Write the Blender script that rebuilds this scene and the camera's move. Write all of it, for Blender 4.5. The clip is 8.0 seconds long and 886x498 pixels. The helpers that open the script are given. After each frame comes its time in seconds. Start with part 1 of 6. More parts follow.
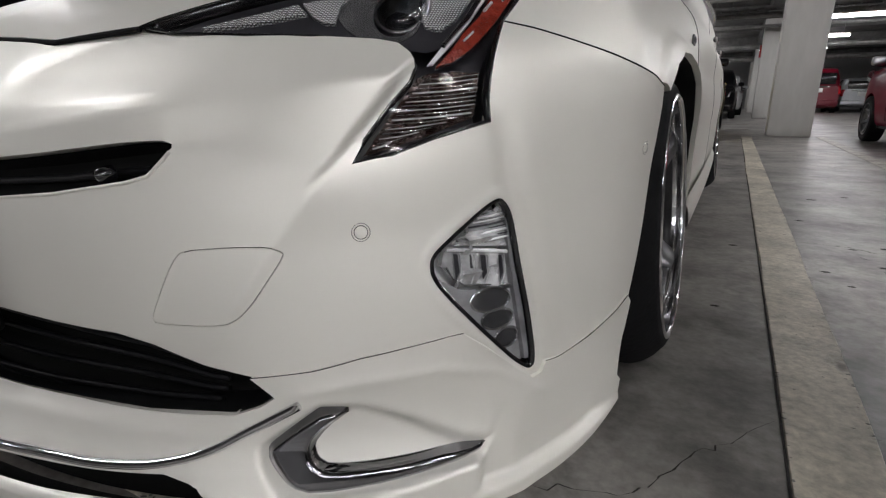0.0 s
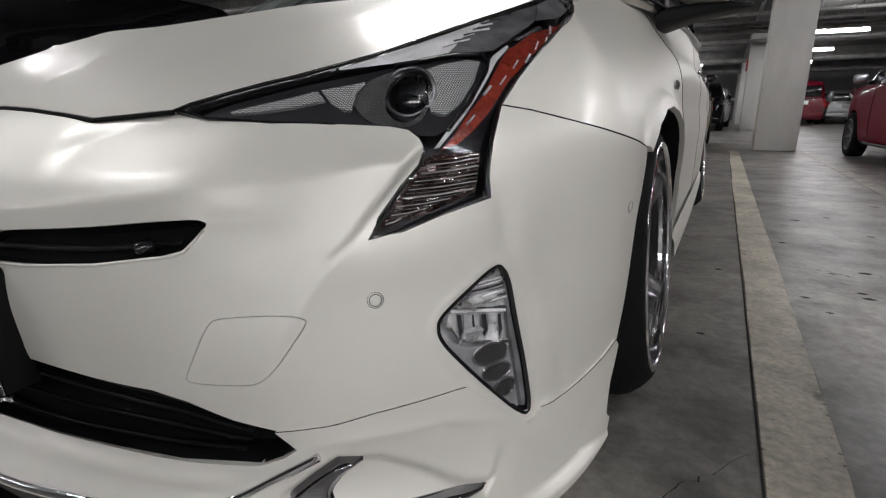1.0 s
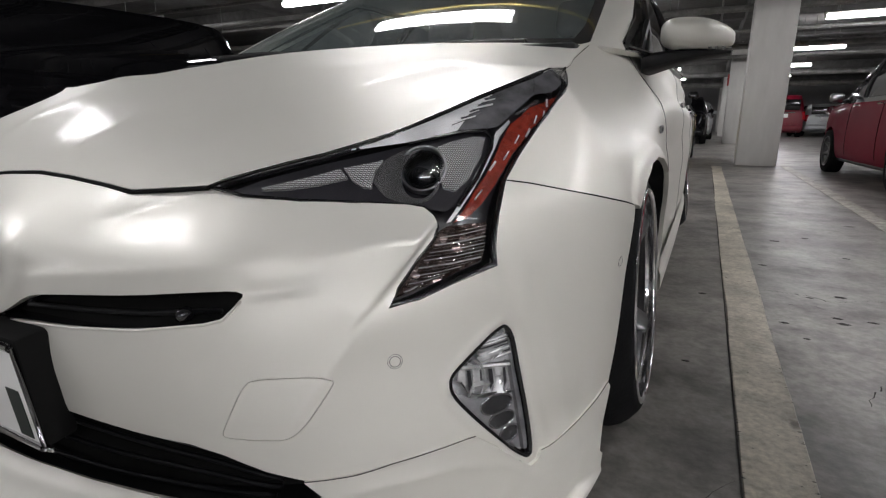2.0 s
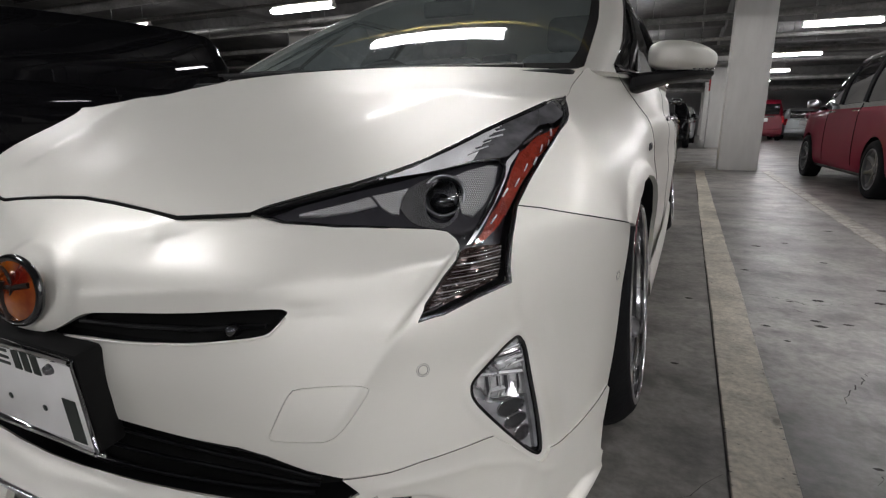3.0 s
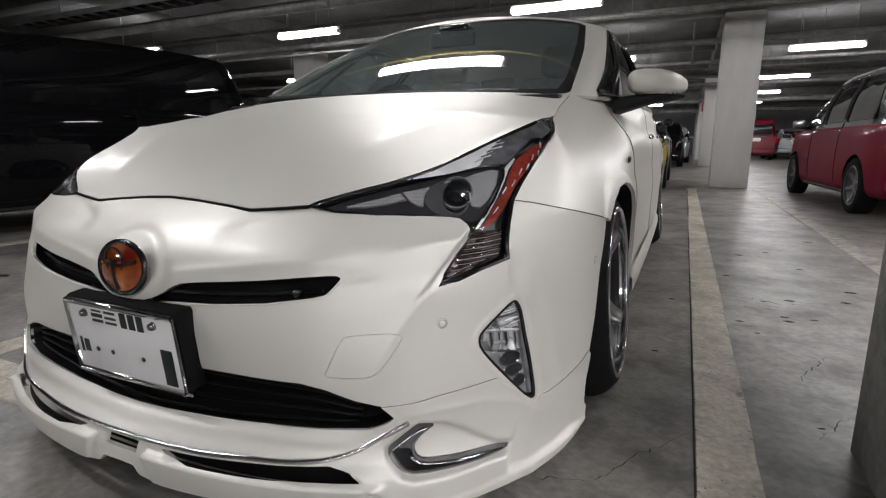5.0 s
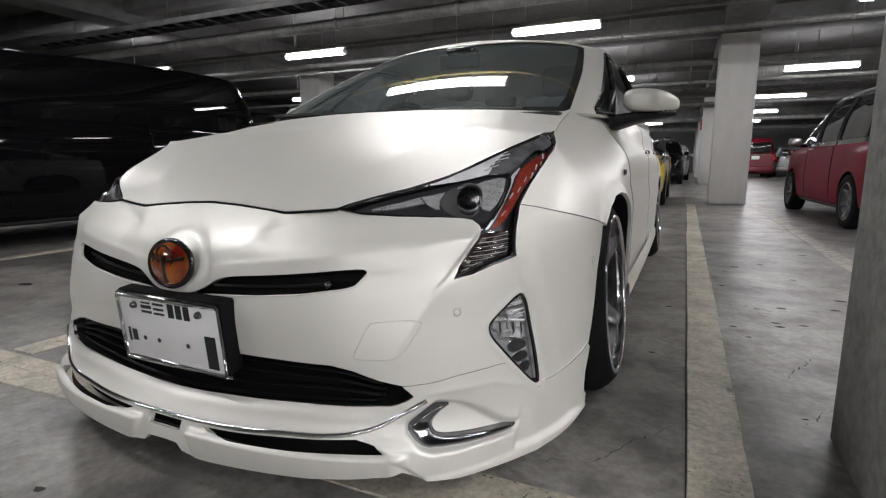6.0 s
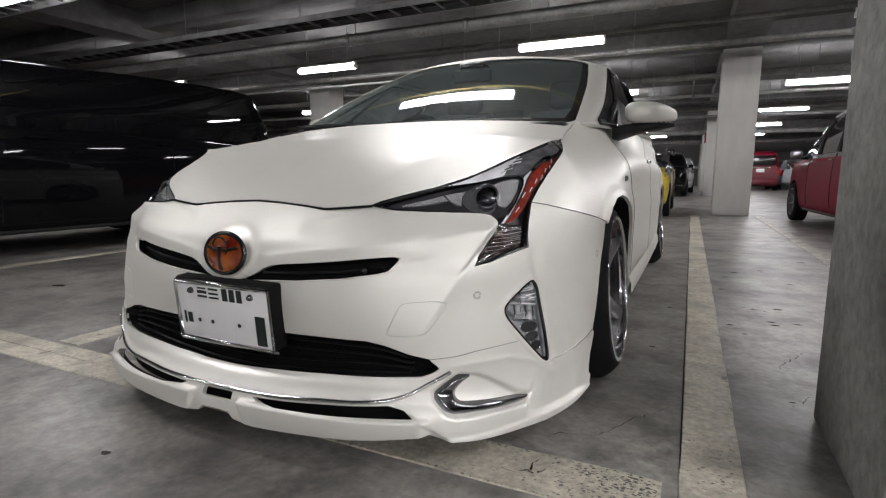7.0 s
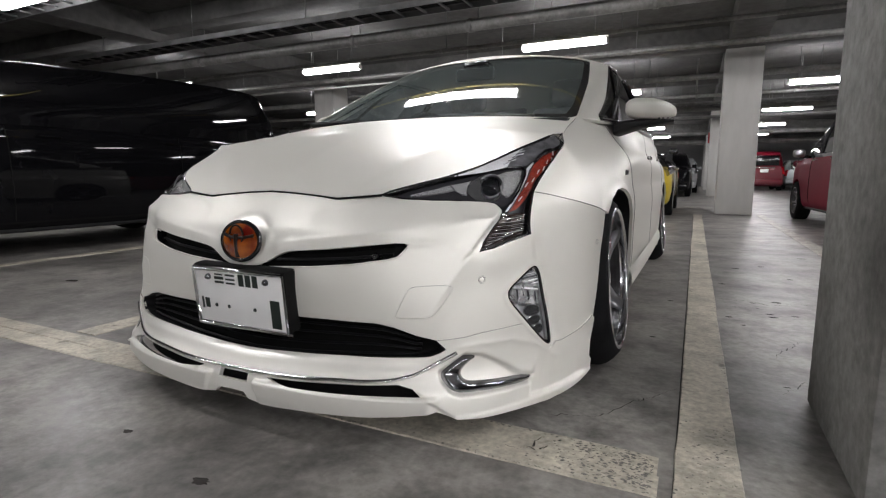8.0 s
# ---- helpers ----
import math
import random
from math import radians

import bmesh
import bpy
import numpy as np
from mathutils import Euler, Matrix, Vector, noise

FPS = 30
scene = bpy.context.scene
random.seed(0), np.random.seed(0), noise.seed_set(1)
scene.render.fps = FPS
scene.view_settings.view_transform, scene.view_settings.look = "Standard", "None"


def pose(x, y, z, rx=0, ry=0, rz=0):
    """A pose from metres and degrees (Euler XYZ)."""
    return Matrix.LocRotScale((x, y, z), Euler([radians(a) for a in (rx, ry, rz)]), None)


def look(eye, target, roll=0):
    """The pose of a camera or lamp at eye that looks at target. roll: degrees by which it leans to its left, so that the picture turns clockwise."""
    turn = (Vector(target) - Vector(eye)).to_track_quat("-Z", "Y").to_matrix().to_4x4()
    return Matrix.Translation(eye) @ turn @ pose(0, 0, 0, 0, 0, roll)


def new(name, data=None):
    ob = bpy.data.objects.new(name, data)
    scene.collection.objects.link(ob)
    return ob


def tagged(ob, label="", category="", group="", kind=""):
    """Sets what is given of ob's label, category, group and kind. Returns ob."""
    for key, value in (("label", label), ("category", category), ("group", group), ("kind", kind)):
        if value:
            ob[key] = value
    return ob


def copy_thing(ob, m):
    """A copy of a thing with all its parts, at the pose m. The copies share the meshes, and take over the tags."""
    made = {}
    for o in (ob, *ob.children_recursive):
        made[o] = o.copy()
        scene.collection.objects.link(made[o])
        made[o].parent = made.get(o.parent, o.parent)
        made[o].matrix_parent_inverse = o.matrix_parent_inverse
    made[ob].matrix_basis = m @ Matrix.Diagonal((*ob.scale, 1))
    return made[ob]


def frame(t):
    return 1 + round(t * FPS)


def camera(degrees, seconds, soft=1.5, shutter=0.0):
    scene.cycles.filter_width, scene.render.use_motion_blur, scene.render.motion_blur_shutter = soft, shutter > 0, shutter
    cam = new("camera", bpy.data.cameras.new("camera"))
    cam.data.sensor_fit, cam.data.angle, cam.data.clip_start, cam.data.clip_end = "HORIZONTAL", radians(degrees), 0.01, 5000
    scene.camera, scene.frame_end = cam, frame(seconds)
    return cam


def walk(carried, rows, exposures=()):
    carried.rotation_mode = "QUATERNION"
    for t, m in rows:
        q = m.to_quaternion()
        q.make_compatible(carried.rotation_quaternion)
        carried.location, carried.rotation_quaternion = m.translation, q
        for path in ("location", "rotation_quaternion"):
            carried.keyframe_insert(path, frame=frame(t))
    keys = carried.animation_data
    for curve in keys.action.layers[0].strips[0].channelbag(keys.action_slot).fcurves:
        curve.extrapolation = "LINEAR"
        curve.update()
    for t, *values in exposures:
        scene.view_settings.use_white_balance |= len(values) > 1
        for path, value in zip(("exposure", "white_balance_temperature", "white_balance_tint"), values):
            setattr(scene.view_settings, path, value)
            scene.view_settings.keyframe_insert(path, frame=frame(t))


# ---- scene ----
cam = camera(80.7, 8.0, soft=1.25)
PATH = [
    (0, (0.96, -0.227, 0.561), (0.043, 1.465, 0.015), -0.2),
    (0.5, (0.965, -0.249, 0.6), (0.058, 1.453, 0.069), -0.1),
    (1, (0.967, -0.272, 0.641), (0.072, 1.441, 0.128), -0.1),
    (1.5, (0.967, -0.296, 0.687), (0.09, 1.432, 0.194), -0.0),
    (2, (0.962, -0.33, 0.729), (0.105, 1.412, 0.25), 0.1),
    (3.3, (0.948, -0.446, 0.774), (0.139, 1.324, 0.31), 0.0),
    (3.5, (0.957, -0.466, 0.771), (0.145, 1.303, 0.311), 0.0),
    (4, (0.972, -0.522, 0.768), (0.16, 1.251, 0.318), 0.1),
    (4.5, (0.999, -0.587, 0.766), (0.186, 1.191, 0.341), 0.0),
    (6, (1.054, -0.783, 0.742), (0.229, 1.009, 0.414), 0.0),
    (6.5, (1.066, -0.864, 0.737), (0.233, 0.93, 0.438), 0.1),
    (7, (1.087, -0.951, 0.717), (0.241, 0.84, 0.436), 0.1),
    (7.5, (1.103, -0.998, 0.698), (0.248, 0.789, 0.421), -0.0),
    (8, (1.109, -1.014, 0.689), (0.251, 0.771, 0.413), 0.0),
]
walk(cam, [(t, look(eye, target, roll)) for t, eye, target, roll in PATH], exposures=[(0, -0.20), (2, -0.14), (4.5, -0.05), (6, 0.05), (8, 0.15)])

# ---- light and exposure ----
world = bpy.data.worlds.new("garage")
scene.world = world
world.use_nodes = True
world.node_tree.nodes["Background"].inputs[0].default_value = (0.5, 0.55, 0.6, 1)
world.node_tree.nodes["Background"].inputs[1].default_value = 0.004
scene.view_settings.exposure = 0.32
TUBE = 58.0  # glow of the fluorescent lamps


# ---- materials ----
def mat(name, color, rough=0.5, metal=0.0, coat=0.0, spread=0.0, scale=8.0, fine=0.0, fine_scale=120.0, bump=0.0, bump_scale=200.0,
        rough_spread=0.0, emit=0.0, spec=0.5, second=None, coat_rough=0.03, stretch=1.0):
    """A principled material whose colour wanders between color and second at a large and a fine scale."""
    m = bpy.data.materials.new(name)
    m.use_nodes = True
    nt = m.node_tree
    b = nt.nodes["Principled BSDF"]
    b.inputs["Base Color"].default_value = (*color, 1)
    b.inputs["Roughness"].default_value = rough
    b.inputs["Metallic"].default_value = metal
    b.inputs["Coat Weight"].default_value = coat
    b.inputs["Coat Roughness"].default_value = coat_rough
    b.inputs["Specular IOR Level"].default_value = spec
    if emit:
        b.inputs["Emission Color"].default_value = (*color, 1)
        b.inputs["Emission Strength"].default_value = emit
    if not (spread or fine or bump or rough_spread):
        return m
    tc = nt.nodes.new("ShaderNodeTexCoord")

    def grain(s, detail=5):
        n = nt.nodes.new("ShaderNodeTexNoise")
        n.inputs["Scale"].default_value, n.inputs["Detail"].default_value = s, detail
        if stretch != 1.0:
            k = nt.nodes.new("ShaderNodeMapping")
            k.inputs["Scale"].default_value = (1, 1, stretch)
            nt.links.new(tc.outputs["Object"], k.inputs["Vector"])
            nt.links.new(k.outputs[0], n.inputs["Vector"])
        else:
            nt.links.new(tc.outputs["Object"], n.inputs["Vector"])
        return n.outputs["Fac"]

    def span(sock, a, b_, lo, hi):
        r = nt.nodes.new("ShaderNodeMapRange")
        nt.links.new(sock, r.inputs[0])
        for i, v in zip((1, 2, 3, 4), (a, b_, lo, hi)):
            r.inputs[i].default_value = v
        return r.outputs[0]

    other = second or tuple(c * (1 - spread) for c in color)
    if spread or fine:
        mix = nt.nodes.new("ShaderNodeMix")
        mix.data_type = "RGBA"
        mix.inputs[6].default_value, mix.inputs[7].default_value = (*color, 1), (*other, 1)
        nt.links.new(span(grain(scale), 0.35, 0.68, 0, 1), mix.inputs[0])
        out = mix.outputs[2]
        if fine:
            mul = nt.nodes.new("ShaderNodeMix")
            mul.data_type, mul.blend_type = "RGBA", "MULTIPLY"
            mul.inputs[0].default_value = 1
            nt.links.new(out, mul.inputs[6])
            g = span(grain(fine_scale, 3), 0.3, 0.7, 1 - fine, 1)
            nt.links.new(g, mul.inputs[7])
            out = mul.outputs[2]
        nt.links.new(out, b.inputs["Base Color"])
    if rough_spread:
        nt.links.new(span(grain(scale * 1.7), 0.3, 0.7, rough - rough_spread, rough + rough_spread), b.inputs["Roughness"])
    if bump:
        bp = nt.nodes.new("ShaderNodeBump")
        bp.inputs["Strength"].default_value, bp.inputs["Distance"].default_value = bump, 0.004
        nt.links.new(grain(bump_scale, 4), bp.inputs["Height"])
        nt.links.new(bp.outputs[0], b.inputs["Normal"])
    return m


def glass(name, tint, ior=1.5, rough=0.01, painted_sheen=0.0):
    """A thin clear pane: what is behind it, tinted, under its own reflections."""
    m = bpy.data.materials.new(name)
    m.use_nodes = True
    nt = m.node_tree
    nt.nodes.clear()
    out, mix = nt.nodes.new("ShaderNodeOutputMaterial"), nt.nodes.new("ShaderNodeMixShader")
    tr, gl, fr = nt.nodes.new("ShaderNodeBsdfTransparent"), nt.nodes.new("ShaderNodeBsdfGlossy"), nt.nodes.new("ShaderNodeFresnel")
    tr.inputs[0].default_value = (*tint, 1)
    gl.inputs["Roughness"].default_value = rough
    fr.inputs[0].default_value = ior
    nt.links.new(fr.outputs[0], mix.inputs[0])
    nt.links.new(tr.outputs[0], mix.inputs[1])
    nt.links.new(gl.outputs[0], mix.inputs[2])
    nt.links.new(mix.outputs[0], out.inputs[0])
    # a pale diffuse veil stands in for the ceiling's reflection in the pane
    if painted_sheen:
        veil, top = nt.nodes.new("ShaderNodeBsdfDiffuse"), nt.nodes.new("ShaderNodeMixShader")
        veil.inputs[0].default_value = (0.40, 0.48, 0.475, 1)
        top.inputs[0].default_value = painted_sheen
        nt.links.new(mix.outputs[0], top.inputs[1])
        nt.links.new(veil.outputs[0], top.inputs[2])
        nt.links.new(top.outputs[0], out.inputs[0])
    return m


PAINT = mat("pearl_white_paint", (0.79, 0.777, 0.720), 0.48, 0.36, 0.15, spread=0.015, scale=3, fine=0.03, fine_scale=1500, coat_rough=0.13, spec=0.3)
BLACK_TRIM = mat("black_plastic", (0.009, 0.009, 0.010), 0.5, spec=0.3, spread=0.3, scale=20, bump=0.12, bump_scale=900)
SLAT_BLACK = mat("black_grille_plastic", (0.005, 0.005, 0.006), 0.4, spec=0.25, spread=0.3, scale=20)
GLOSS_BLACK = mat("gloss_black", (0.006, 0.006, 0.007), 0.12, 0, 0.6)
CHROME = mat("chrome", (0.70, 0.70, 0.71), 0.08, 1.0)
BRIGHT = mat("bright_silver_plastic", (0.74, 0.74, 0.75), 0.32, 0.2, 0.2)
STREAKED = mat("streaked_silver", (0.92, 0.92, 0.93), 0.28, 0.12, 0.5, spread=0.30, scale=14, bump=0.2, bump_scale=60)
DARK_CHROME = mat("dark_chrome", (0.20, 0.20, 0.21), 0.07, 1.0, 0.5)
SMOKED_CHROME = mat("smoked_chrome", (0.16, 0.16, 0.17), 0.14, 0.8)
SATIN = mat("satin_silver", (0.42, 0.42, 0.44), 0.28, 1.0)
LAMP_DARK = mat("lamp_bezel", (0.028, 0.027, 0.032), 0.35, 0.0, 0.12, spread=0.3, scale=30)
RIM_DARK = mat("dark_barrel", (0.05, 0.05, 0.052), 0.35, 0.6, spread=0.4, scale=20)
LAMP_SATIN = mat("satin_lamp_panel", (0.40, 0.40, 0.41), 0.32, 0.25, 0.4, spread=0.25, scale=40)
SMOKED_STREAKS = mat("smoked_reflector_plastic", (0.17, 0.17, 0.18), 0.22, 0.2, 0.3, spread=0.5, scale=34)
LAMP_GREY = mat("lamp_housing", (0.34, 0.34, 0.35), 0.3, 0.4, spread=0.6, scale=25)
FACET = mat("faceted_reflector", (0.95, 0.95, 0.96), 0.10, 0.55, 0.6, spread=0.45, scale=60)
TURN = mat("turn_lamp_chrome", (0.20, 0.16, 0.15), 0.18, 0.7, 0.1, spread=0.6, scale=45, second=(0.05, 0.018, 0.014))
SURROUND = mat("projector_surround", (0.34, 0.34, 0.35), 0.25, 0.8, 0.4, spread=0.4, scale=30)
AMBER = mat("amber_reflector", (0.27, 0.034, 0.020), 0.10, 0, 0.8, spread=0.4, scale=90, bump=0.6, bump_scale=160)
LENS = glass("lamp_lens", (0.97, 0.975, 0.98), 1.25)
BALL = glass("projector_glass", (0.45, 0.47, 0.50), 2.0)
WINDSHIELD = glass("windshield_glass", (0.62, 0.71, 0.71), 1.5, rough=0.035, painted_sheen=0.10)
DARK_GLASS = mat("dark_privacy_glass", (0.004, 0.004, 0.005), 0.02, spec=0.5)
TINTED = glass("tinted_glass", (0.06, 0.065, 0.07), 1.5)
RUBBER = mat("tyre_rubber", (0.011, 0.011, 0.012), 0.85, spec=0.15, spread=0.3, scale=15, bump=0.3, bump_scale=120)
SPOKE = mat("gunmetal_spokes", (0.15, 0.15, 0.155), 0.34, 0.75, 0.3)
INNER_DARK = mat("dark_recess", (0.005, 0.005, 0.005), 0.8, spec=0.15)
DASH = mat("grey_dashboard", (0.055, 0.055, 0.058), 0.6, spread=0.2, scale=20, bump=0.2, bump_scale=500)
SEAT = mat("grey_seat_cloth", (0.24, 0.24, 0.25), 0.85, spread=0.2, scale=25, bump=0.3, bump_scale=400)
PLATE = mat("plate_enamel", (0.80, 0.80, 0.79), 0.35, spread=0.03, scale=20)
PLATE_INK = mat("plate_green", (0.007, 0.014, 0.011), 0.45)
BADGE_AMBER = mat("badge_amber", (0.42, 0.12, 0.014), 0.08, 0.1, 1.0, spread=0.9, scale=16, second=(0.13, 0.008, 0.004))
BADGE_DARK = mat("smoked_badge_relief", (0.016, 0.010, 0.008), 0.5, 0.0, 0.05, spec=0.2)
TAIL_RED = mat("tail_lamp_red", (0.42, 0.012, 0.02), 0.15, 0, 1.0)



def worn(name, light, dark, rough, big, mid, fine, blot=0.5, spots=0.0, spot_scale=2.2, spec=0.4, bump=0.1):
    """A trodden surface: broad clouds, smaller blotches, fine grit and a few dark drips."""
    m = mat(name, light, rough, spec=spec)
    nt = m.node_tree
    b = nt.nodes["Principled BSDF"]
    tc = nt.nodes.new("ShaderNodeTexCoord")

    def node(kind, **sockets):
        n = nt.nodes.new(kind)
        for k, v in sockets.items():
            n.inputs[k].default_value = v
        return n

    def cloud(scale, detail, lo, hi, a=0.0, c=1.0):
        n = node("ShaderNodeTexNoise", Scale=scale, Detail=detail, Roughness=0.62)
        nt.links.new(tc.outputs["Object"], n.inputs["Vector"])
        return rng(n.outputs["Fac"], lo, hi, a, c)

    def rng(sock, lo, hi, a, c):
        k = nt.nodes.new("ShaderNodeMapRange")
        nt.links.new(sock, k.inputs[0])
        for i, v in zip((1, 2, 3, 4), (lo, hi, a, c)):
            k.inputs[i].default_value = v
        return k.outputs[0]

    def times(x, y):
        k = nt.nodes.new("ShaderNodeMath")
        k.operation = "MULTIPLY"
        nt.links.new(x, k.inputs[0])
        nt.links.new(y, k.inputs[1])
        return k.outputs[0]

    mix = nt.nodes.new("ShaderNodeMix")
    mix.data_type = "RGBA"
    mix.inputs[6].default_value, mix.inputs[7].default_value = (*light, 1), (*dark, 1)
    c1 = cloud(big, 7, 0.36, 0.66)
    nt.links.new(c1, mix.inputs[0])
    value = times(cloud(mid, 9, 0.44, 0.66, 1.0, 1 - blot), cloud(fine, 5, 0.3, 0.7, 0.58, 1.0))
    if spots:
        v = node("ShaderNodeTexVoronoi", Scale=spot_scale)
        warp = node("ShaderNodeTexNoise", Scale=9.0, Detail=4.0)
        add = nt.nodes.new("ShaderNodeMix")
        add.data_type, add.blend_type = "RGBA", "ADD"
        add.inputs[0].default_value = 0.10
        nt.links.new(tc.outputs["Object"], warp.inputs["Vector"])
        nt.links.new(tc.outputs["Object"], add.inputs[6])
        nt.links.new(warp.outputs["Color"], add.inputs[7])
        nt.links.new(add.outputs[2], v.inputs["Vector"])
        value = times(value, rng(v.outputs["Distance"], 0.05, 0.11, 1 - spots, 1.0))
    mul = nt.nodes.new("ShaderNodeMix")
    mul.data_type, mul.blend_type = "RGBA", "MULTIPLY"
    mul.inputs[0].default_value = 1.0
    nt.links.new(mix.outputs[2], mul.inputs[6])
    nt.links.new(value, mul.inputs[7])
    nt.links.new(mul.outputs[2], b.inputs["Base Color"])
    nt.links.new(cloud(mid * 0.6, 6, 0.3, 0.7, rough - 0.08, rough + 0.08), b.inputs["Roughness"])
    bp = node("ShaderNodeBump", Strength=bump, Distance=0.004)
    n = node("ShaderNodeTexNoise", Scale=fine * 1.5, Detail=5.0)
    nt.links.new(tc.outputs["Object"], n.inputs["Vector"])
    nt.links.new(n.outputs["Fac"], bp.inputs["Height"])
    nt.links.new(bp.outputs[0], b.inputs["Normal"])
    return m


FLOOR = worn("polished_concrete", (0.41, 0.388, 0.358), (0.160, 0.152, 0.142), 0.40, 0.9, 4.6, 34, 0.60, 0.55, 1.9, 0.55, 0.25)
LINE = worn("worn_line_paint", (0.82, 0.76, 0.63), (0.50, 0.46, 0.38), 0.45, 1.4, 7.0, 60, 0.38, 0.5, 4.5, 0.35, 0.3)
LINE_WORN = worn("scuffed_line_paint", (0.60, 0.57, 0.49), (0.30, 0.285, 0.25), 0.5, 5.0, 16.0, 70, 0.5, 0.6, 9.0, 0.35, 0.25)
WORN_SPOT = mat("bare_worn_spot", (0.20, 0.19, 0.172), 0.6, spread=0.5, scale=40)
STAIN = mat("oil_stain", (0.060, 0.056, 0.052), 0.8, spec=0.08, spread=0.4, scale=30)
# near column: grey stained concrete, its base darkened to stand in for shade
DARKENED_COLUMN = worn("darkened_stained_column", (0.34, 0.335, 0.32), (0.19, 0.185, 0.175), 0.75, 1.3, 3.2, 30, 0.35, 0.0, 2.2, 0.3, 0.3)
CONCRETE = mat("painted_column", (0.56, 0.55, 0.525), 0.7, spread=0.15, scale=3.0, fine=0.06, fine_scale=14, stretch=0.25, bump=0.15, bump_scale=60)
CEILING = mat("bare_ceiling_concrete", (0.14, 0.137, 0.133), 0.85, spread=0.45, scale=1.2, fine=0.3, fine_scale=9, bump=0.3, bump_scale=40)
WALL = mat("grey_wall_paint", (0.30, 0.30, 0.30), 0.7, spread=0.2, scale=0.8, fine=0.1, fine_scale=9)
PIPE = mat("grey_pipe", (0.30, 0.295, 0.285), 0.5, 0.2, spread=0.4, scale=4, fine=0.3, fine_scale=25)
GALVANISED = mat("galvanised_tray", (0.24, 0.24, 0.24), 0.45, 0.6, spread=0.4, scale=5)
YELLOW_PIPE = mat("yellow_pipe", (0.55, 0.42, 0.10), 0.5, spread=0.2, scale=6)
FIXTURE = mat("white_lamp_tray", (0.7, 0.7, 0.7), 0.4)
GLOW = mat("lamp_tube", (1.0, 0.982, 1.005), 0.4, emit=TUBE)
RED_BOX = mat("red_enamel", (0.40, 0.02, 0.02), 0.4, spread=0.2, scale=20)
VAN_PAINT = mat("black_paint", (0.005, 0.005, 0.006), 0.035, 0, 0.0, spec=0.18, spread=0.2, scale=3)
RED_PAINT = mat("dull_red_paint", (0.18, 0.0055, 0.024), 0.5, 0.0, 0.18, spec=0.05, spread=0.06, scale=3)
CRIMSON = mat("crimson_paint", (0.15, 0.002, 0.014), 0.35, 0.0, 0.15, spread=0.06, scale=3)
SILVER_PAINT = mat("silver_paint", (0.42, 0.43, 0.44), 0.35, 0.5, 0.8, spread=0.06, scale=3)
YELLOW_PAINT = mat("yellow_paint", (0.80, 0.60, 0.04), 0.3, 0, 0.9, spread=0.05, scale=3)
HEAD_CLEAR = mat("clear_lamp", (0.7, 0.7, 0.72), 0.08, 0.9, spread=0.5, scale=40, bump=0.6, bump_scale=60)


# ---- mesh helpers ----
def mesh_of(name, verts, faces, material, smooth=True):
    me = bpy.data.meshes.new(name)
    me.from_pydata([tuple(v) for v in verts], [], [tuple(f) for f in faces])
    me.materials.append(material)
    if smooth:
        me.polygons.foreach_set("use_smooth", [True] * len(me.polygons))
    me.update()
    return me


def part(name, geo, material, parent, label="", smooth=True, sharp=0.6):
    """One mesh under a thing or a part, in that thing's own axes. geo is (verts, faces) or a bmesh."""
    if isinstance(geo, tuple):
        me = mesh_of(name, geo[0], geo[1], material, smooth)
    else:
        me = bpy.data.meshes.new(name)
        if smooth:
            for f in geo.faces:
                f.smooth = True
            for e in geo.edges:
                if len(e.link_faces) == 2 and e.calc_face_angle(0) > sharp:
                    e.smooth = False
        geo.to_mesh(me)
        geo.free()
        me.materials.append(material)
    ob = new(name, me)
    if parent is not None:
        ob.parent = parent
    if label:
        tagged(ob, label)
    return ob


def thing(name, label, category, group="", kind="", at=None):
    ob = new(name)
    ob.empty_display_size = 0.2
    ob.matrix_basis = at or Matrix.Identity(4)
    return tagged(ob, label, category, group, kind)


def box(cx, cy, cz, sx, sy, sz, bevel=0.0, bm=None, seg=2):
    own = bmesh.new()
    bmesh.ops.create_cube(own, size=1.0, matrix=Matrix.Translation((cx, cy, cz)) @ Matrix.Diagonal((sx, sy, sz, 1)))
    if bevel:
        bmesh.ops.bevel(own, geom=own.edges[:], offset=bevel, segments=seg, profile=0.5, affect="EDGES")
    if bm is None:
        return own
    me = bpy.data.meshes.new("t")
    own.to_mesh(me)
    own.free()
    bm.from_mesh(me)
    bpy.data.meshes.remove(me)
    return bm


def tube(points, r, seg=8, closed=False, flat=1.0):
    """A round rod along points: verts and faces."""
    P = np.asarray(points, float)
    n = len(P)
    T = np.roll(P, -1, 0) - np.roll(P, 1, 0) if closed else np.gradient(P, axis=0)
    T /= np.linalg.norm(T, axis=1)[:, None] + 1e-12
    up = np.array((0.0, 0, 1)) if abs(T[:, 2]).mean() < 0.8 else np.array((1.0, 0, 0))
    A = np.cross(T, up)
    A /= np.linalg.norm(A, axis=1)[:, None] + 1e-12
    B = np.cross(A, T)
    ang = np.linspace(0, 2 * math.pi, seg, endpoint=False)
    V = (P[:, None] + r * (np.cos(ang)[None, :, None] * A[:, None] * flat + np.sin(ang)[None, :, None] * B[:, None])).reshape(-1, 3)
    F = []
    for i in range(n if closed else n - 1):
        for k in range(seg):
            j, l = (i + 1) % n, (k + 1) % seg
            F.append((i * seg + k, i * seg + l, j * seg + l, j * seg + k))
    if not closed:
        F += [tuple(range(seg)), tuple((n - 1) * seg + k for k in range(seg))[::-1]]
    return V, F


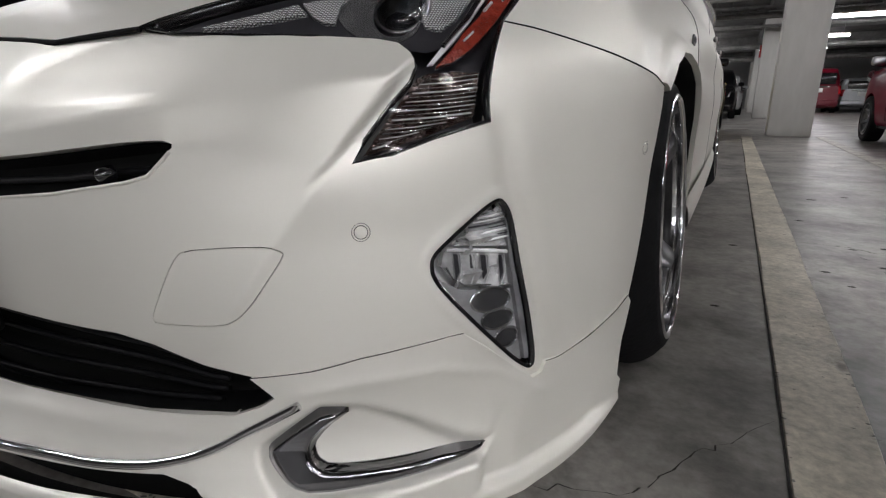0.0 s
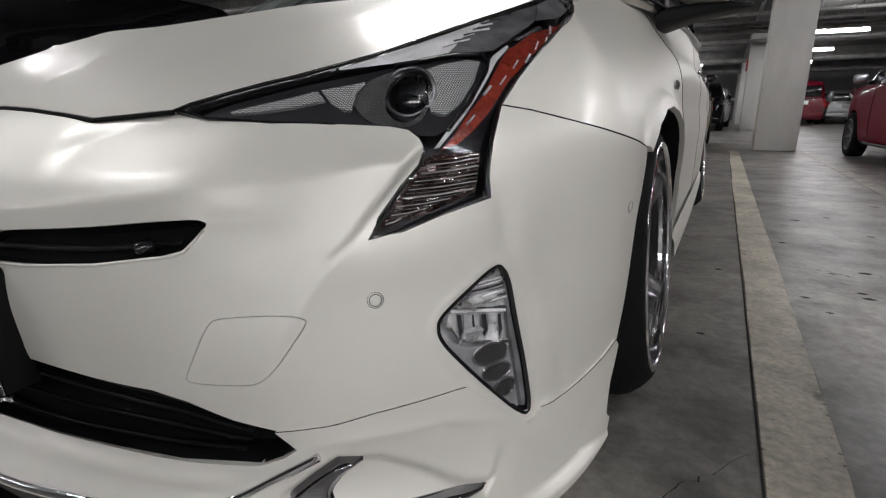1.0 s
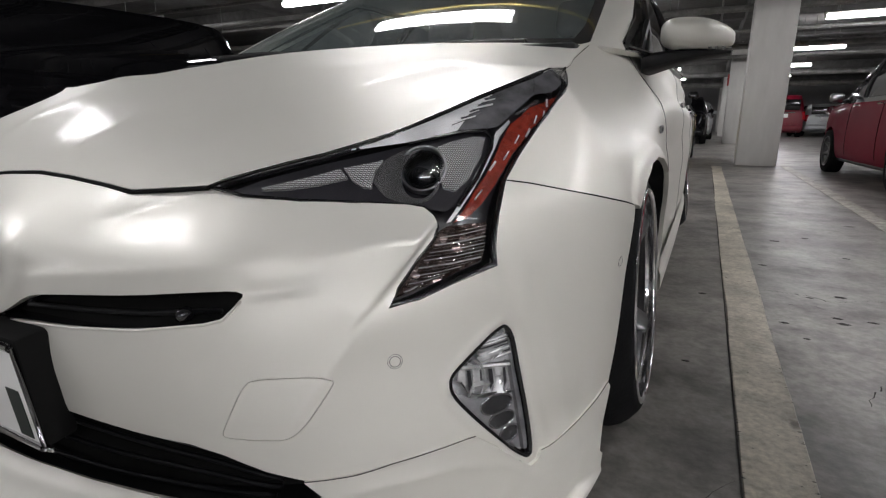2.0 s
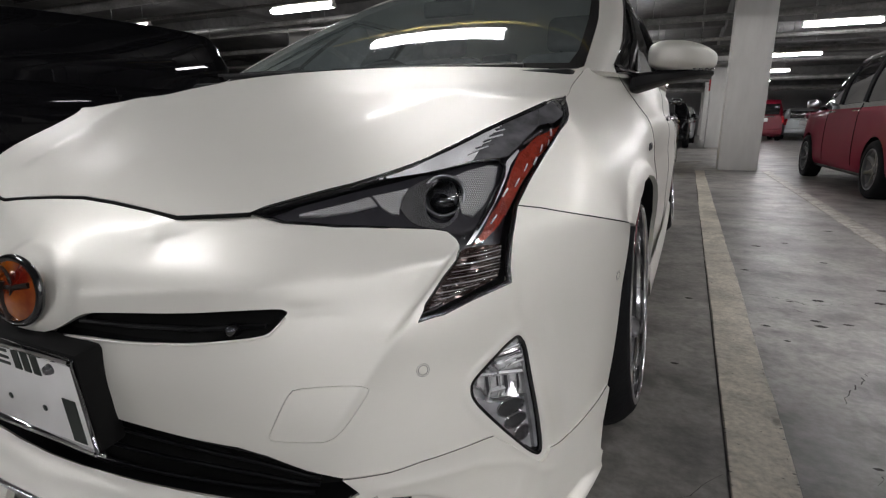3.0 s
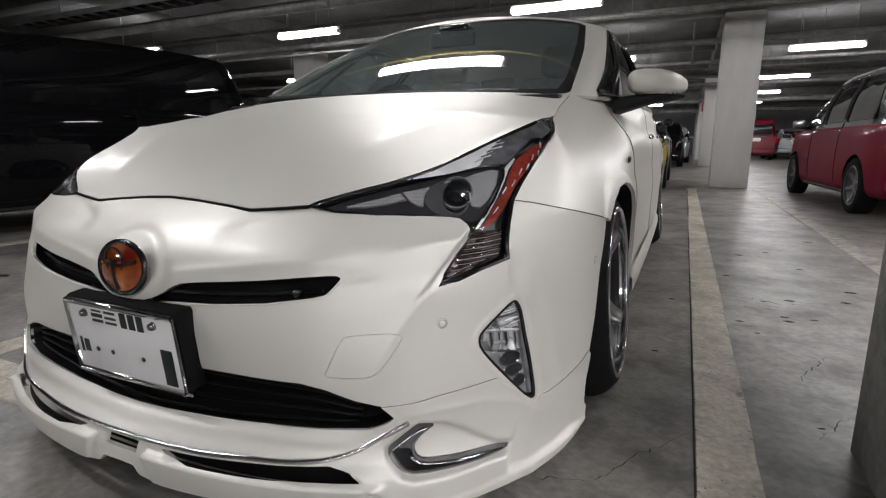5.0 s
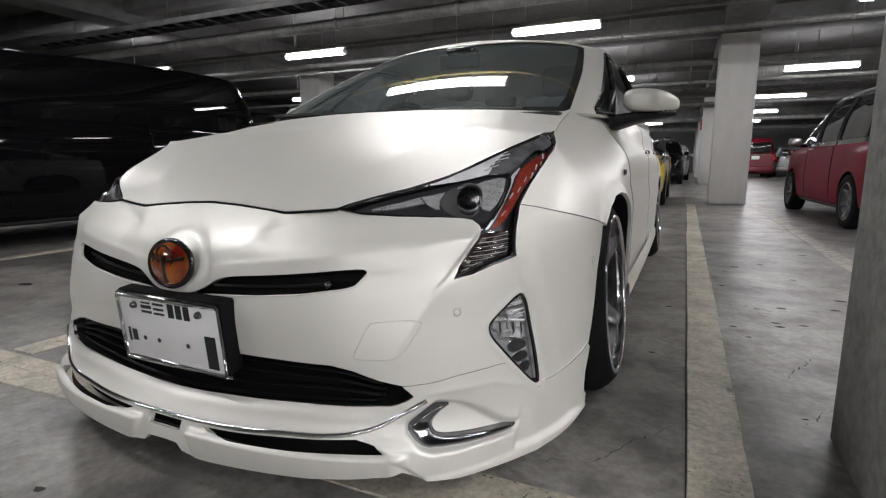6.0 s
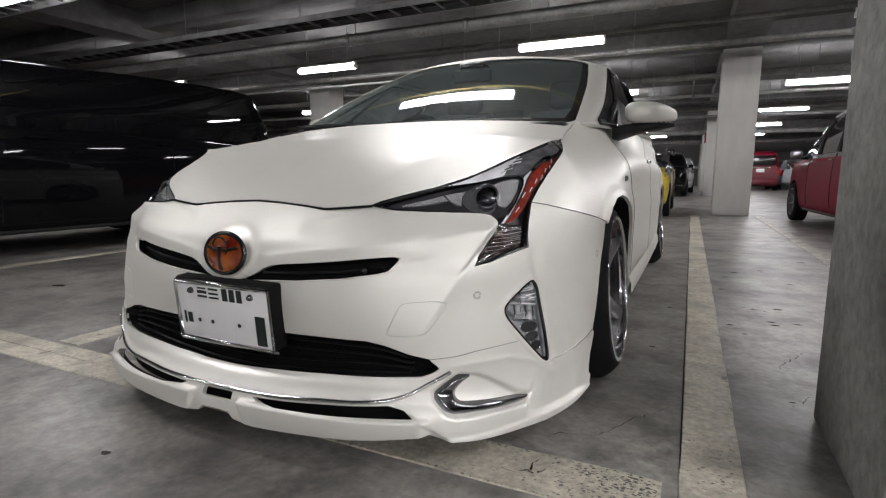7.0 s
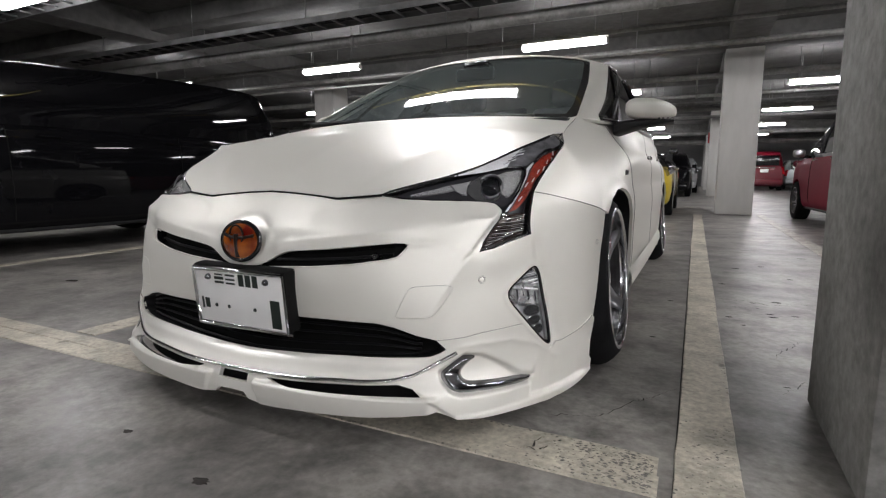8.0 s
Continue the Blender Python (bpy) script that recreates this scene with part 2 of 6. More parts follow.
def lathe(profile, seg=48, axis="x"):
    """A turned body: profile of (along, radius) about the axis."""
    V, F = [], []
    for k in range(seg):
        c, s = math.cos(2 * math.pi * k / seg), math.sin(2 * math.pi * k / seg)
        for h, r in profile:
            V.append((h, r * c, r * s) if axis == "x" else (r * c, h, r * s) if axis == "y" else (r * c, r * s, h))
    m = len(profile)
    for k in range(seg):
        for i in range(m - 1):
            a, b = k * m + i, ((k + 1) % seg) * m + i
            F.append((a, b, b + 1, a + 1))
    return np.array(V), F


def moved(geo, m):
    V = np.array([m @ Vector(v) for v in geo[0]])
    return V, geo[1]


def inside(P, poly):
    """Which of the points P lie within the polygon."""
    q = np.asarray(poly, float)
    x, y = P[..., 0], P[..., 1]
    hit = np.zeros(x.shape, bool)
    for (x1, y1), (x2, y2) in zip(q, np.roll(q, -1, 0)):
        if y1 != y2:
            hit ^= ((y1 > y) != (y2 > y)) & (x < (x2 - x1) * (y - y1) / (y2 - y1) + x1)
    return hit


def nearest(P, poly):
    """The points of the polygon's outline nearest to P, and how far they are."""
    q = np.asarray(poly, float)
    best, where = np.full(len(P), 1e9), P.copy()
    for a, b in zip(q, np.roll(q, -1, 0)):
        d = b - a
        u = np.clip(((P - a) @ d) / max(d @ d, 1e-12), 0, 1)
        c = a + u[:, None] * d
        dist = np.hypot(*(P - c).T)
        near = dist < best
        best[near], where[near] = dist[near], c[near]
    return where, best


def rounded(poly, times=2):
    """A closed outline with its corners softened."""
    q = np.asarray(poly, float)
    for _ in range(times):
        nxt = np.roll(q, -1, 0)
        q = np.stack((0.8 * q + 0.2 * nxt, 0.2 * q + 0.8 * nxt), 1).reshape(-1, 2)
    return q


def carve(fn, u, v, keep=None, cuts=(), rim=0.0, centre=(0, 2.2, 0.5)):
    """A panel of the surface fn(u, v): what lies within keep and outside cuts, its edges on those outlines, turned in by rim."""
    U, V = np.meshgrid(u, v, indexing="ij")
    Q = np.stack((U, V), -1)
    cen = (Q[:-1, :-1] + Q[1:, 1:]) / 2
    stay = inside(cen, keep) if keep is not None else np.ones(cen.shape[:2], bool)
    for c in cuts:
        stay &= ~inside(cen, c)
    full = np.zeros((len(u), len(v), 2), int)
    for di in (0, 1):
        for dj in (0, 1):
            full[di:len(u) - 1 + di, dj:len(v) - 1 + dj, 0] += stay
            full[di:len(u) - 1 + di, dj:len(v) - 1 + dj, 1] += ~stay
    edge = (full[..., 0] > 0) & (full[..., 1] > 0)
    outlines = ([keep] if keep is not None else []) + list(cuts)
    idx = np.argwhere(edge)
    if len(idx):
        P = Q[edge]
        bestd, best = np.full(len(P), 1e9), P.copy()
        for o in outlines:
            w, d = nearest(P, o)
            m = d < bestd
            best[m], bestd[m] = w[m], d[m]
        cell = max(u[1] - u[0], v[1] - v[0])
        best[bestd > 2.5 * cell] = P[bestd > 2.5 * cell]
        for o in outlines:
            o = np.asarray(o, float)
            for k in range(len(o)):
                a, b = o[k] - o[k - 1], o[(k + 1) % len(o)] - o[k]
                if abs(a[0] * b[1] - a[1] * b[0]) > 0.45 * np.hypot(*a) * np.hypot(*b) or a @ b < 0:
                    d = np.hypot(*(best - o[k]).T)
                    if d.min() < 1.5 * cell:
                        best[d.argmin()] = o[k]
        Q[edge] = best
    num = np.full(Q.shape[:2], -1)
    used = full[..., 0] > 0
    num[used] = np.arange(used.sum())
    q = Q[used]
    pts = fn(q[:, 0], q[:, 1])
    I, J = np.nonzero(stay)
    faces = np.stack((num[I, J], num[I + 1, J], num[I + 1, J + 1], num[I, J + 1]), 1)
    a, b, c = pts[faces[:, 0]], pts[faces[:, 1]], pts[faces[:, 3]]
    nrm = np.cross(b - a, c - a)
    if ((pts[faces].mean(1) - np.array(centre)) * nrm).sum() < 0:
        faces, nrm = faces[:, ::-1], -nrm
    verts, out = [pts], [tuple(f) for f in faces]
    if rim:
        du, dv = 0.2 * (u[1] - u[0]), 0.2 * (v[1] - v[0])
        cu, cv = np.clip(q[:, 0], u[0] + du, u[-1] - du), np.clip(q[:, 1], v[0] + dv, v[-1] - dv)
        vn = np.cross(fn(cu + du, cv) - fn(cu - du, cv), fn(cu, cv + dv) - fn(cu, cv - dv))
        vn /= np.linalg.norm(vn, axis=1)[:, None] + 1e-12
        fc = faces[:, 0]
        if (vn[fc] * nrm).sum() < 0:
            vn = -vn
        E = np.concatenate([faces[:, [k, (k + 1) % 4]] for k in range(4)])
        key = np.sort(E, 1)
        _, inv, cnt = np.unique(key, axis=0, return_inverse=True, return_counts=True)
        B = E[cnt[inv.ravel()] == 1]
        ids = np.unique(B)
        back = {i: k for k, i in enumerate(ids)}
        n0 = len(pts)
        verts += [pts[ids], pts[ids] - vn[ids] * rim]
        m = len(ids)
        for i, j in B:
            out.append((n0 + back[j], n0 + back[i], n0 + m + back[i], n0 + m + back[j]))
    return np.concatenate(verts), out


def relaxed(geo, times):
    """The same panel with its inner points drawn towards their neighbours, its outline held."""
    V, F = np.array(geo[0], float), geo[1]
    E = np.array([(f[k], f[(k + 1) % len(f)]) for f in F for k in range(len(f))])
    key, count = np.unique(np.sort(E, 1), axis=0, return_counts=True)
    free = np.ones(len(V), bool)
    free[key[count == 1].ravel()] = False
    i, j = np.concatenate((key[:, 0], key[:, 1])), np.concatenate((key[:, 1], key[:, 0]))
    deg = np.maximum(np.bincount(i, minlength=len(V)), 1)
    for _ in range(times):
        mean = np.stack([np.bincount(i, V[j, k], len(V)) / deg for k in range(3)], 1)
        V[free] += 0.6 * (mean - V)[free]
    return V, F


def spaced(a, b, cell):
    return np.linspace(a, b, max(2, int(round((b - a) / cell)) + 1))


# ---- the garage: floor, walls, ceiling, columns ----
def block(name, cx, cy, cz, sx, sy, sz, material, label, category, bevel=0.0, kind="structure"):
    return tagged(part(name, box(cx, cy, cz, sx, sy, sz, bevel), material, None), label, category, "", kind)


X0, X1, Y0, Y1, TOP = -20.0, 15.0, -12.0, 42.0, 3.35
block("floor", (X0 + X1) / 2, (Y0 + Y1) / 2, -0.1, X1 - X0, Y1 - Y0, 0.2, FLOOR, "grey polished concrete garage floor with stains", "floor")
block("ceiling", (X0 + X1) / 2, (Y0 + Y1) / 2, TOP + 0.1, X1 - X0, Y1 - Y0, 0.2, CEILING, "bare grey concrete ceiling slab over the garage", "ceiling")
block("wall_north", (X0 + X1) / 2, Y1 + 0.1, TOP / 2, X1 - X0, 0.2, TOP, WALL, "plain grey end wall of the garage", "wall")
block("wall_south", (X0 + X1) / 2, Y0 - 0.1, TOP / 2, X1 - X0, 0.2, TOP, WALL, "plain grey wall across the driving lane", "wall")
block("wall_west", X0 - 0.1, (Y0 + Y1) / 2, TOP / 2, 0.2, Y1 - Y0, TOP, WALL, "plain grey side wall of the garage", "wall")
block("wall_east", X1 + 0.1, (Y0 + Y1) / 2, TOP / 2, 0.2, Y1 - Y0, TOP, WALL, "plain grey side wall of the garage", "wall")

COLS_X, COLS_Y, COL = (-17.0, -7.75, 1.457, 10.7), (0.25, 9.87, 19.5, 29.1, 38.7), 0.6
BEAM_Z = 2.93
for cx in COLS_X:
    for cy in COLS_Y:
        if (cx, cy) == (-7.75, 0.25):
            continue
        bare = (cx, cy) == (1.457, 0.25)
        ob = block("column", cx + COL / 2, cy + COL / 2, BEAM_Z / 2, COL, COL, BEAM_Z, DARKENED_COLUMN if bare else CONCRETE,
                   "stained grey concrete column beside the white car, darkened for shade" if bare else "off-white painted concrete column scuffed near its foot", "column", 0.012)
for cx in COLS_X:
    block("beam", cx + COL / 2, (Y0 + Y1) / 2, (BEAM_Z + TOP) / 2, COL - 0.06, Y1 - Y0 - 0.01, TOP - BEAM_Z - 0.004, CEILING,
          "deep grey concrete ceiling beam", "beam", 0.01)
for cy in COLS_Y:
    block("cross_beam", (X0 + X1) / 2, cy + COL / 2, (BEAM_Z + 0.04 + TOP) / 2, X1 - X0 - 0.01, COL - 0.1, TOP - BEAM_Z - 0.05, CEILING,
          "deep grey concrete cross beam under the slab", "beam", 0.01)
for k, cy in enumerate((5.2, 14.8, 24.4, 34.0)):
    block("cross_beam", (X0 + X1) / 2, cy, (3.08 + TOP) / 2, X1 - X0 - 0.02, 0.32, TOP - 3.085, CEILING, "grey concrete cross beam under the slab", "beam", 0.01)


def strip(name, x0, x1, y0, y1, material, label, h=0.004, seed=0):
    """A painted line with uneven edges."""
    rnd = random.Random(seed)
    along_y = (y1 - y0) > (x1 - x0)
    n = max(8, int(max(y1 - y0, x1 - x0) / 0.06))
    V, F = [], []
    wob = [[0.0, 0.0] for _ in range(n + 1)]
    for s in (0, 1):
        w, jump = 0.0, 0.0
        for i in range(n + 1):
            w = 0.85 * w + rnd.uniform(-0.0018, 0.0018)
            if rnd.random() < 0.03:
                jump = rnd.uniform(-0.006, 0.006)
            wob[i][s] = w + jump
    for i in range(n + 1):
        t = i / n
        for s, e in ((0, 0), (0, 1), (1, 1), (1, 0)):
            d = wob[i][s] + (0.003 if (e == 0) == (s == 1) else -0.003) * (1 if e == 0 else 0)
            if along_y:
                V.append(((x1 if s else x0) + d, y0 + t * (y1 - y0), h if e else 0.0005))
            else:
                V.append((x0 + t * (x1 - x0), (y1 if s else y0) + d, h if e else 0.0005))
    for i in range(n):
        a, b = 4 * i, 4 * i + 4
        for k in range(3):
            F.append((a + k, a + k + 1, b + k + 1, b + k))
    F += [(0, 1, 2, 3), (4 * n + 3, 4 * n + 2, 4 * n + 1, 4 * n)]
    ob = part(name, (np.array(V), F), material, None, smooth=False)
    return tagged(ob, label, "parking line", "", "structure")


strip("bay_line", 1.107, 1.242, 0.10, 9.50, LINE, "worn cream painted bay line beside the white car", seed=3)
strip("bay_line", -1.345, -1.215, 0.31, 5.3, LINE, "worn cream painted bay line beside an empty bay", seed=4)
strip("front_line", -9.0, 1.073, 0.125, 0.205, LINE, "worn cream painted line across the bay fronts", seed=5)
strip("front_line", -9.0, 1.068, 0.2075, 0.295, LINE, "worn cream painted line across the bay fronts", seed=6)
strip("bay_line", 2.12, 2.25, 1.2, 9.9, LINE_WORN, "faded painted bay line beyond the columns", seed=8)
strip("bay_line", -3.80, -3.67, 0.31, 5.3, LINE, "worn cream painted bay line beside the black van", seed=9)
strip("lane_line", -1.2, 1.3, 14.3, 14.42, LINE_WORN, "faded painted line across the lane", seed=10)
strip("lane_line", -1.2, 1.25, 11.9, 12.02, LINE_WORN, "faded painted line across the lane", seed=11)


def stain(x, y, size, seed):
    """A flat dark drip with a ragged edge."""
    rnd = random.Random(seed)
    n = 26
    ring = [(x + size * (1 + rnd.uniform(-0.3, 0.3)) * math.cos(2 * math.pi * k / n), y + 0.6 * size * (1 + rnd.uniform(-0.3, 0.3)) * math.sin(2 * math.pi * k / n)) for k in range(n)]
    V = [(x, y, 0.0022)] + [(px, py, 0.0008) for px, py in ring]
    ob = part("oil_stain", (np.array(V), [(0, 1 + k, 1 + (k + 1) % n) for k in range(n)]), STAIN, None)
    return tagged(ob, "small dark oil drip on the concrete floor", "stain", "", "structure")


for k, (sx, sy, size) in enumerate(((0.132, -0.258, 0.022), (-0.246, -0.179, 0.016), (-2.59, 0.99, 0.05), (1.863, 2.596, 0.03), (1.484, 1.999, 0.02), (1.55, 2.3, 0.025), (0.55, -0.22, 0.012), (1.30, 2.75, 0.02), (1.42, 0.95, 0.010), (1.35, 1.72, 0.012), (1.72, 3.1, 0.018), (1.60, 3.6, 0.022), (1.95, 4.2, 0.03), (0.98, 1.35, 0.012), (1.02, 2.1, 0.016), (1.80, 1.6, 0.012), (1.492, 1.939, 0.022), (1.791, 2.368, 0.024), (1.298, 1.861, 0.016), (1.431, 2.237, 0.014), (1.417, 3.428, 0.03), (1.595, 2.001, 0.018))):
    stain(sx, sy, size, 40 + k)


def chips(x0, x1, y0, y1, n, seed, lo=0.0015, hi=0.006):
    """Spots where the line's paint is worn through to the dark floor, thicker towards x1."""
    rnd = random.Random(seed)
    V, F = [], []
    for k in range(n):
        x, y, r = x0 + (x1 - x0) * rnd.random() ** 0.55, rnd.uniform(y0, y1), rnd.uniform(lo, hi)
        sides, b = 9, len(V)
        lean = rnd.uniform(0.3, 0.9)
        V.append((x, y, 0.0052))
        V += [(x + r * rnd.uniform(0.5, 1.3) * math.cos(2 * math.pi * i / sides), y + lean * r * rnd.uniform(0.5, 1.3) * math.sin(2 * math.pi * i / sides), 0.0048) for i in range(sides)]
        F += [(b, b + 1 + i, b + 1 + (i + 1) % sides) for i in range(sides)]
    ob = part("worn_spots", (np.array(V), F), WORN_SPOT, None, smooth=False)
    return tagged(ob, "dark worn spots in the cream line paint", "paint wear", "", "structure")


chips(0.80, 1.06, 0.135, 0.285, 330, 71)
chips(0.2, 0.95, 0.135, 0.285, 45, 72, 0.001, 0.004)
chips(1.11, 1.235, 0.12, 0.55, 110, 73, 0.001, 0.005)
chips(1.11, 1.235, 0.5, 4.0, 40, 74, 0.001, 0.004)

chips(1.103, 1.111, 0.12, 6.0, 170, 75, 0.001, 0.005)
chips(1.236, 1.247, 0.12, 6.0, 170, 76, 0.001, 0.005)
chips(-1.2, 1.06, 0.122, 0.130, 120, 77, 0.001, 0.005)
chips(-1.2, 1.06, 0.290, 0.298, 120, 78, 0.001, 0.005)


def crack(points, seed, width=0.0032, z=0.0015):
    """A thin wandering crack in the concrete."""
    rnd = random.Random(seed)
    P = []
    for (ax, ay), (bx, by) in zip(points, points[1:]):
        n = max(3, int(math.hypot(bx - ax, by - ay) / 0.018))
        P += [(ax + (bx - ax) * i / n + rnd.uniform(-0.008, 0.008), ay + (by - ay) * i / n + rnd.uniform(-0.008, 0.008)) for i in range(n)]
    V, F = [], []
    for i, (px, py) in enumerate(P):
        w = width * rnd.uniform(0.3, 1.0) * math.sin(math.pi * (i + 0.5) / len(P)) ** 0.4
        V += [(px - w, py - w * 0.6, z), (px + w, py + w * 0.6, z)]
    F = [(2 * i, 2 * i + 1, 2 * i + 3, 2 * i + 2) for i in range(len(P) - 1)]
    return tagged(part("floor_crack", (np.array(V), F), STAIN, None), "thin dark crack in the concrete floor", "crack", "", "structure")


crack([(0.747, 0.407), (0.821, 0.443), (0.897, 0.468), (0.941, 0.555), (0.975, 0.615), (1.042, 0.703), (1.10, 0.79)], 3, 0.0024)
crack([(1.398, 0.874), (1.48, 1.014), (1.513, 1.074)], 5, 0.0024)
crack([(1.424, 1.265), (1.463, 1.365), (1.519, 1.48), (1.554, 1.56)], 6, 0.003)
crack([(1.269, 2.283), (1.439, 2.258), (1.504, 2.205), (1.631, 2.292), (1.724, 2.309)], 7, 0.0032)
crack([(1.331, 2.097), (1.437, 2.121), (1.478, 2.089)], 8, 0.003)
# cracks in the line paint, and the dark joint along its edge
for k, pts in enumerate(([(1.105, 2.405), (1.143, 2.377)], [(1.205, 2.376), (1.244, 2.37)], [(1.108, 3.76), (1.244, 3.766)], [(1.108, 5.05), (1.244, 4.98)],
                         [(0.696, 0.184), (0.741, 0.184), (0.766, 0.202), (0.773, 0.253), (0.808, 0.283)], [(0.766, 0.202), (0.801, 0.206), (0.813, 0.243)])):
    crack(pts, 20 + k, 0.0028, 0.0056)
tagged(part("line_joint", box(1.1045, 4.8, 0.0012, 0.004, 9.4, 0.0012), STAIN, None), "dark dirt joint along the painted line", "joint", "", "structure")


# ---- overhead: lamps, pipes, cable trays ----
def lamp_unit():
    lamp = thing("ceiling_lamp", "long white fluorescent ceiling lamp, switched on, hung under the slab; some copies are unseen, added to brighten the car", "lamp", "fluorescent ceiling lamps")
    part("tray", box(0, 0, 0.062, 1.27, 0.06, 0.045, 0.012), FIXTURE, lamp)
    part("tube", tube([(-0.6, 0, -0.005), (0, 0, -0.005), (0.6, 0, -0.005)], 0.036, 16, flat=2.2), GLOW, lamp, "glowing white tube")
    for sx in (-1, 1):
        part("end_cap", box(sx * 0.618, 0, 0.0, 0.035, 0.11, 0.07, 0.01), FIXTURE, lamp)
        part("hanger", tube([(sx * 0.45, 0, 0.07), (sx * 0.45, 0, 0.4), (sx * 0.45, 0, TOP - 2.62)], 0.008, 6), GALVANISED, lamp)
    return lamp


first = lamp_unit()
first.matrix_basis = pose(-0.77, 7.0, 2.61)
# unseen lamps added to brighten the car: y below 2, first x 7.6 two
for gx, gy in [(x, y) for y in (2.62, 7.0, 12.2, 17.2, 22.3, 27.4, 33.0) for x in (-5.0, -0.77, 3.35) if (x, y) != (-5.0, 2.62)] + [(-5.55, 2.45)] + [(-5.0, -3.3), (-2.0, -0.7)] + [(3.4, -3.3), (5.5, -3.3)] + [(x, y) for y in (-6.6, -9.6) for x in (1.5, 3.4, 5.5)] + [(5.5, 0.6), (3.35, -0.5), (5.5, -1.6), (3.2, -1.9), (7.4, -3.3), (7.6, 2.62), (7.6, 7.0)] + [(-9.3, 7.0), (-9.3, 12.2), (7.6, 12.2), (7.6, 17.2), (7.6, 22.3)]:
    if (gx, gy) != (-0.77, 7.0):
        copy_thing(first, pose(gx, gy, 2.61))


def run(name, y, z, r, material, label, x0=X0 + 0.1, x1=X1 - 0.1, collars=()):
    p = thing(name, label, "pipe")
    part("pipe_run", tube([(x0, y, z), ((x0 + x1) / 2, y, z), (x1, y, z)], r, 16), material, p)
    if not collars:
        for x in (x0 + 0.1, x1 - 0.1):
            part("clamp", tube([(x, y, z), (x, y, (z + TOP) / 2), (x, y, TOP)], 0.006, 6), GALVANISED, p)
    for x in collars:
        part("collar", tube([(x - 0.03, y, z), (x, y, z), (x + 0.03, y, z)], r * 1.16, 16), material, p)
        part("clamp", tube([(x + 0.1, y, z + r), (x + 0.1, y, 2.95), (x + 0.1, y, TOP)], 0.006, 6), GALVANISED, p)
    return p


run("overhead_pipe", 5.45, 2.60, 0.075, PIPE, "fat grey pipe running across under the ceiling", collars=(-6.5, -3.4, -1.6, 0.6, 3.1, 6))
run("overhead_pipe", 6.62, 2.62, 0.03, PIPE, "slim grey pipe running across under the ceiling", collars=(-5.2, -2.6, 0, 2.6))
run("overhead_pipe", 8.4, 2.72, 0.045, PIPE, "grey pipe running across under the ceiling", collars=(-6, -3, 0, 3))
run("overhead_pipe", 11.2, 2.7, 0.06, PIPE, "grey pipe running across under the ceiling", collars=(-6, -3, 0, 3))
run("overhead_pipe", 13.3, 2.6, 0.04, PIPE, "grey pipe running across under the ceiling", collars=(-6, -3, 0, 3))
run("overhead_pipe", 16.0, 2.6, 0.07, PIPE, "grey pipe running across under the ceiling", collars=(-6, -3, 0, 3))
run("overhead_pipe", 18.6, 2.62, 0.05, PIPE, "grey pipe running across under the ceiling", collars=(-6, -3, 0, 3))
run("overhead_pipe", 24.0, 2.5, 0.09, PIPE, "pale grey duct pipe running across under the ceiling", collars=(-6, -3, 0, 3))
run("overhead_pipe", 31.0, 2.5, 0.12, PIPE, "pale grey duct pipe running across under the ceiling", collars=(-6, -3, 0, 3))
run("yellow_conduit", 6.35, 2.83, 0.018, YELLOW_PIPE, "thin yellow pipe under the ceiling", -0.9, 0.25)
run("yellow_conduit", 2.9, 2.70, 0.018, YELLOW_PIPE, "thin yellow pipe under the ceiling", -2.0, 2.4)


def tray(y, z, width, x0, x1, pitch=0.3):
    t = thing("cable_tray", "ladder cable tray of galvanised steel under the ceiling", "cable tray")
    for s in (-1, 1):
        part("side_rail", box((x0 + x1) / 2, y + s * width / 2, z, x1 - x0, 0.018, 0.07), GALVANISED, t)
    x = x0 + 0.15
    while x < x1:
        part("rung", box(x, y, z - 0.012, 0.03, width - 0.022, 0.02), GALVANISED, t)
        x += pitch
    for x in np.arange(x0 + 0.8, x1, 2.2):
        part("hanger", tube([(x, y + width / 2, z), (x, y + width / 2, (z + TOP) / 2), (x, y + width / 2, TOP)], 0.006, 6), GALVANISED, t)
    for i in range(3):
        r = 0.014 + 0.004 * i
        part("cable", tube([(x0, y - 0.09 + 0.08 * i, z + r), ((x0 + x1) / 2, y - 0.08 + 0.07 * i, z + r), (x1, y - 0.09 + 0.08 * i, z + r)], r, 8), BLACK_TRIM, t)
    return t


tray(4.72, 2.66, 0.34, -9.0, 6.0)
tray(2.9, 2.78, 0.34, -9.0, -2.4)
tray(15.3, 2.66, 0.34, -9.0, 6.0, 0.4)


def conduit(points, r, label="thin grey conduit fixed under the ceiling"):
    c = thing("conduit", label, "conduit")
    part("conduit_run", tube(points, r, 8), PIPE, c)
    for x, y, z in (points[0], points[-1]):
        if z < TOP - 0.01:
            part("clamp", tube([(x, y, z), (x, y, (z + TOP) / 2), (x, y, TOP)], 0.006, 6), GALVANISED, c)
    return c


conduit([(-4.4, 3.6, 2.95), (-3.0, 3.65, 2.95), (-2.2, 3.7, 2.95)], 0.02)
conduit([(-3.2, 3.9, 3.0), (-2.4, 3.2, 3.0), (-1.9, 2.7, 3.0)], 0.03)
conduit([(-6.2, 9.2, 2.5), (-4.0, 9.2, 2.5), (-1.0, 9.2, 2.5)], 0.02)
conduit([(-8.0, 7.8, 2.45), (-5.0, 7.8, 2.45), (-2.0, 7.8, 2.45)], 0.022)
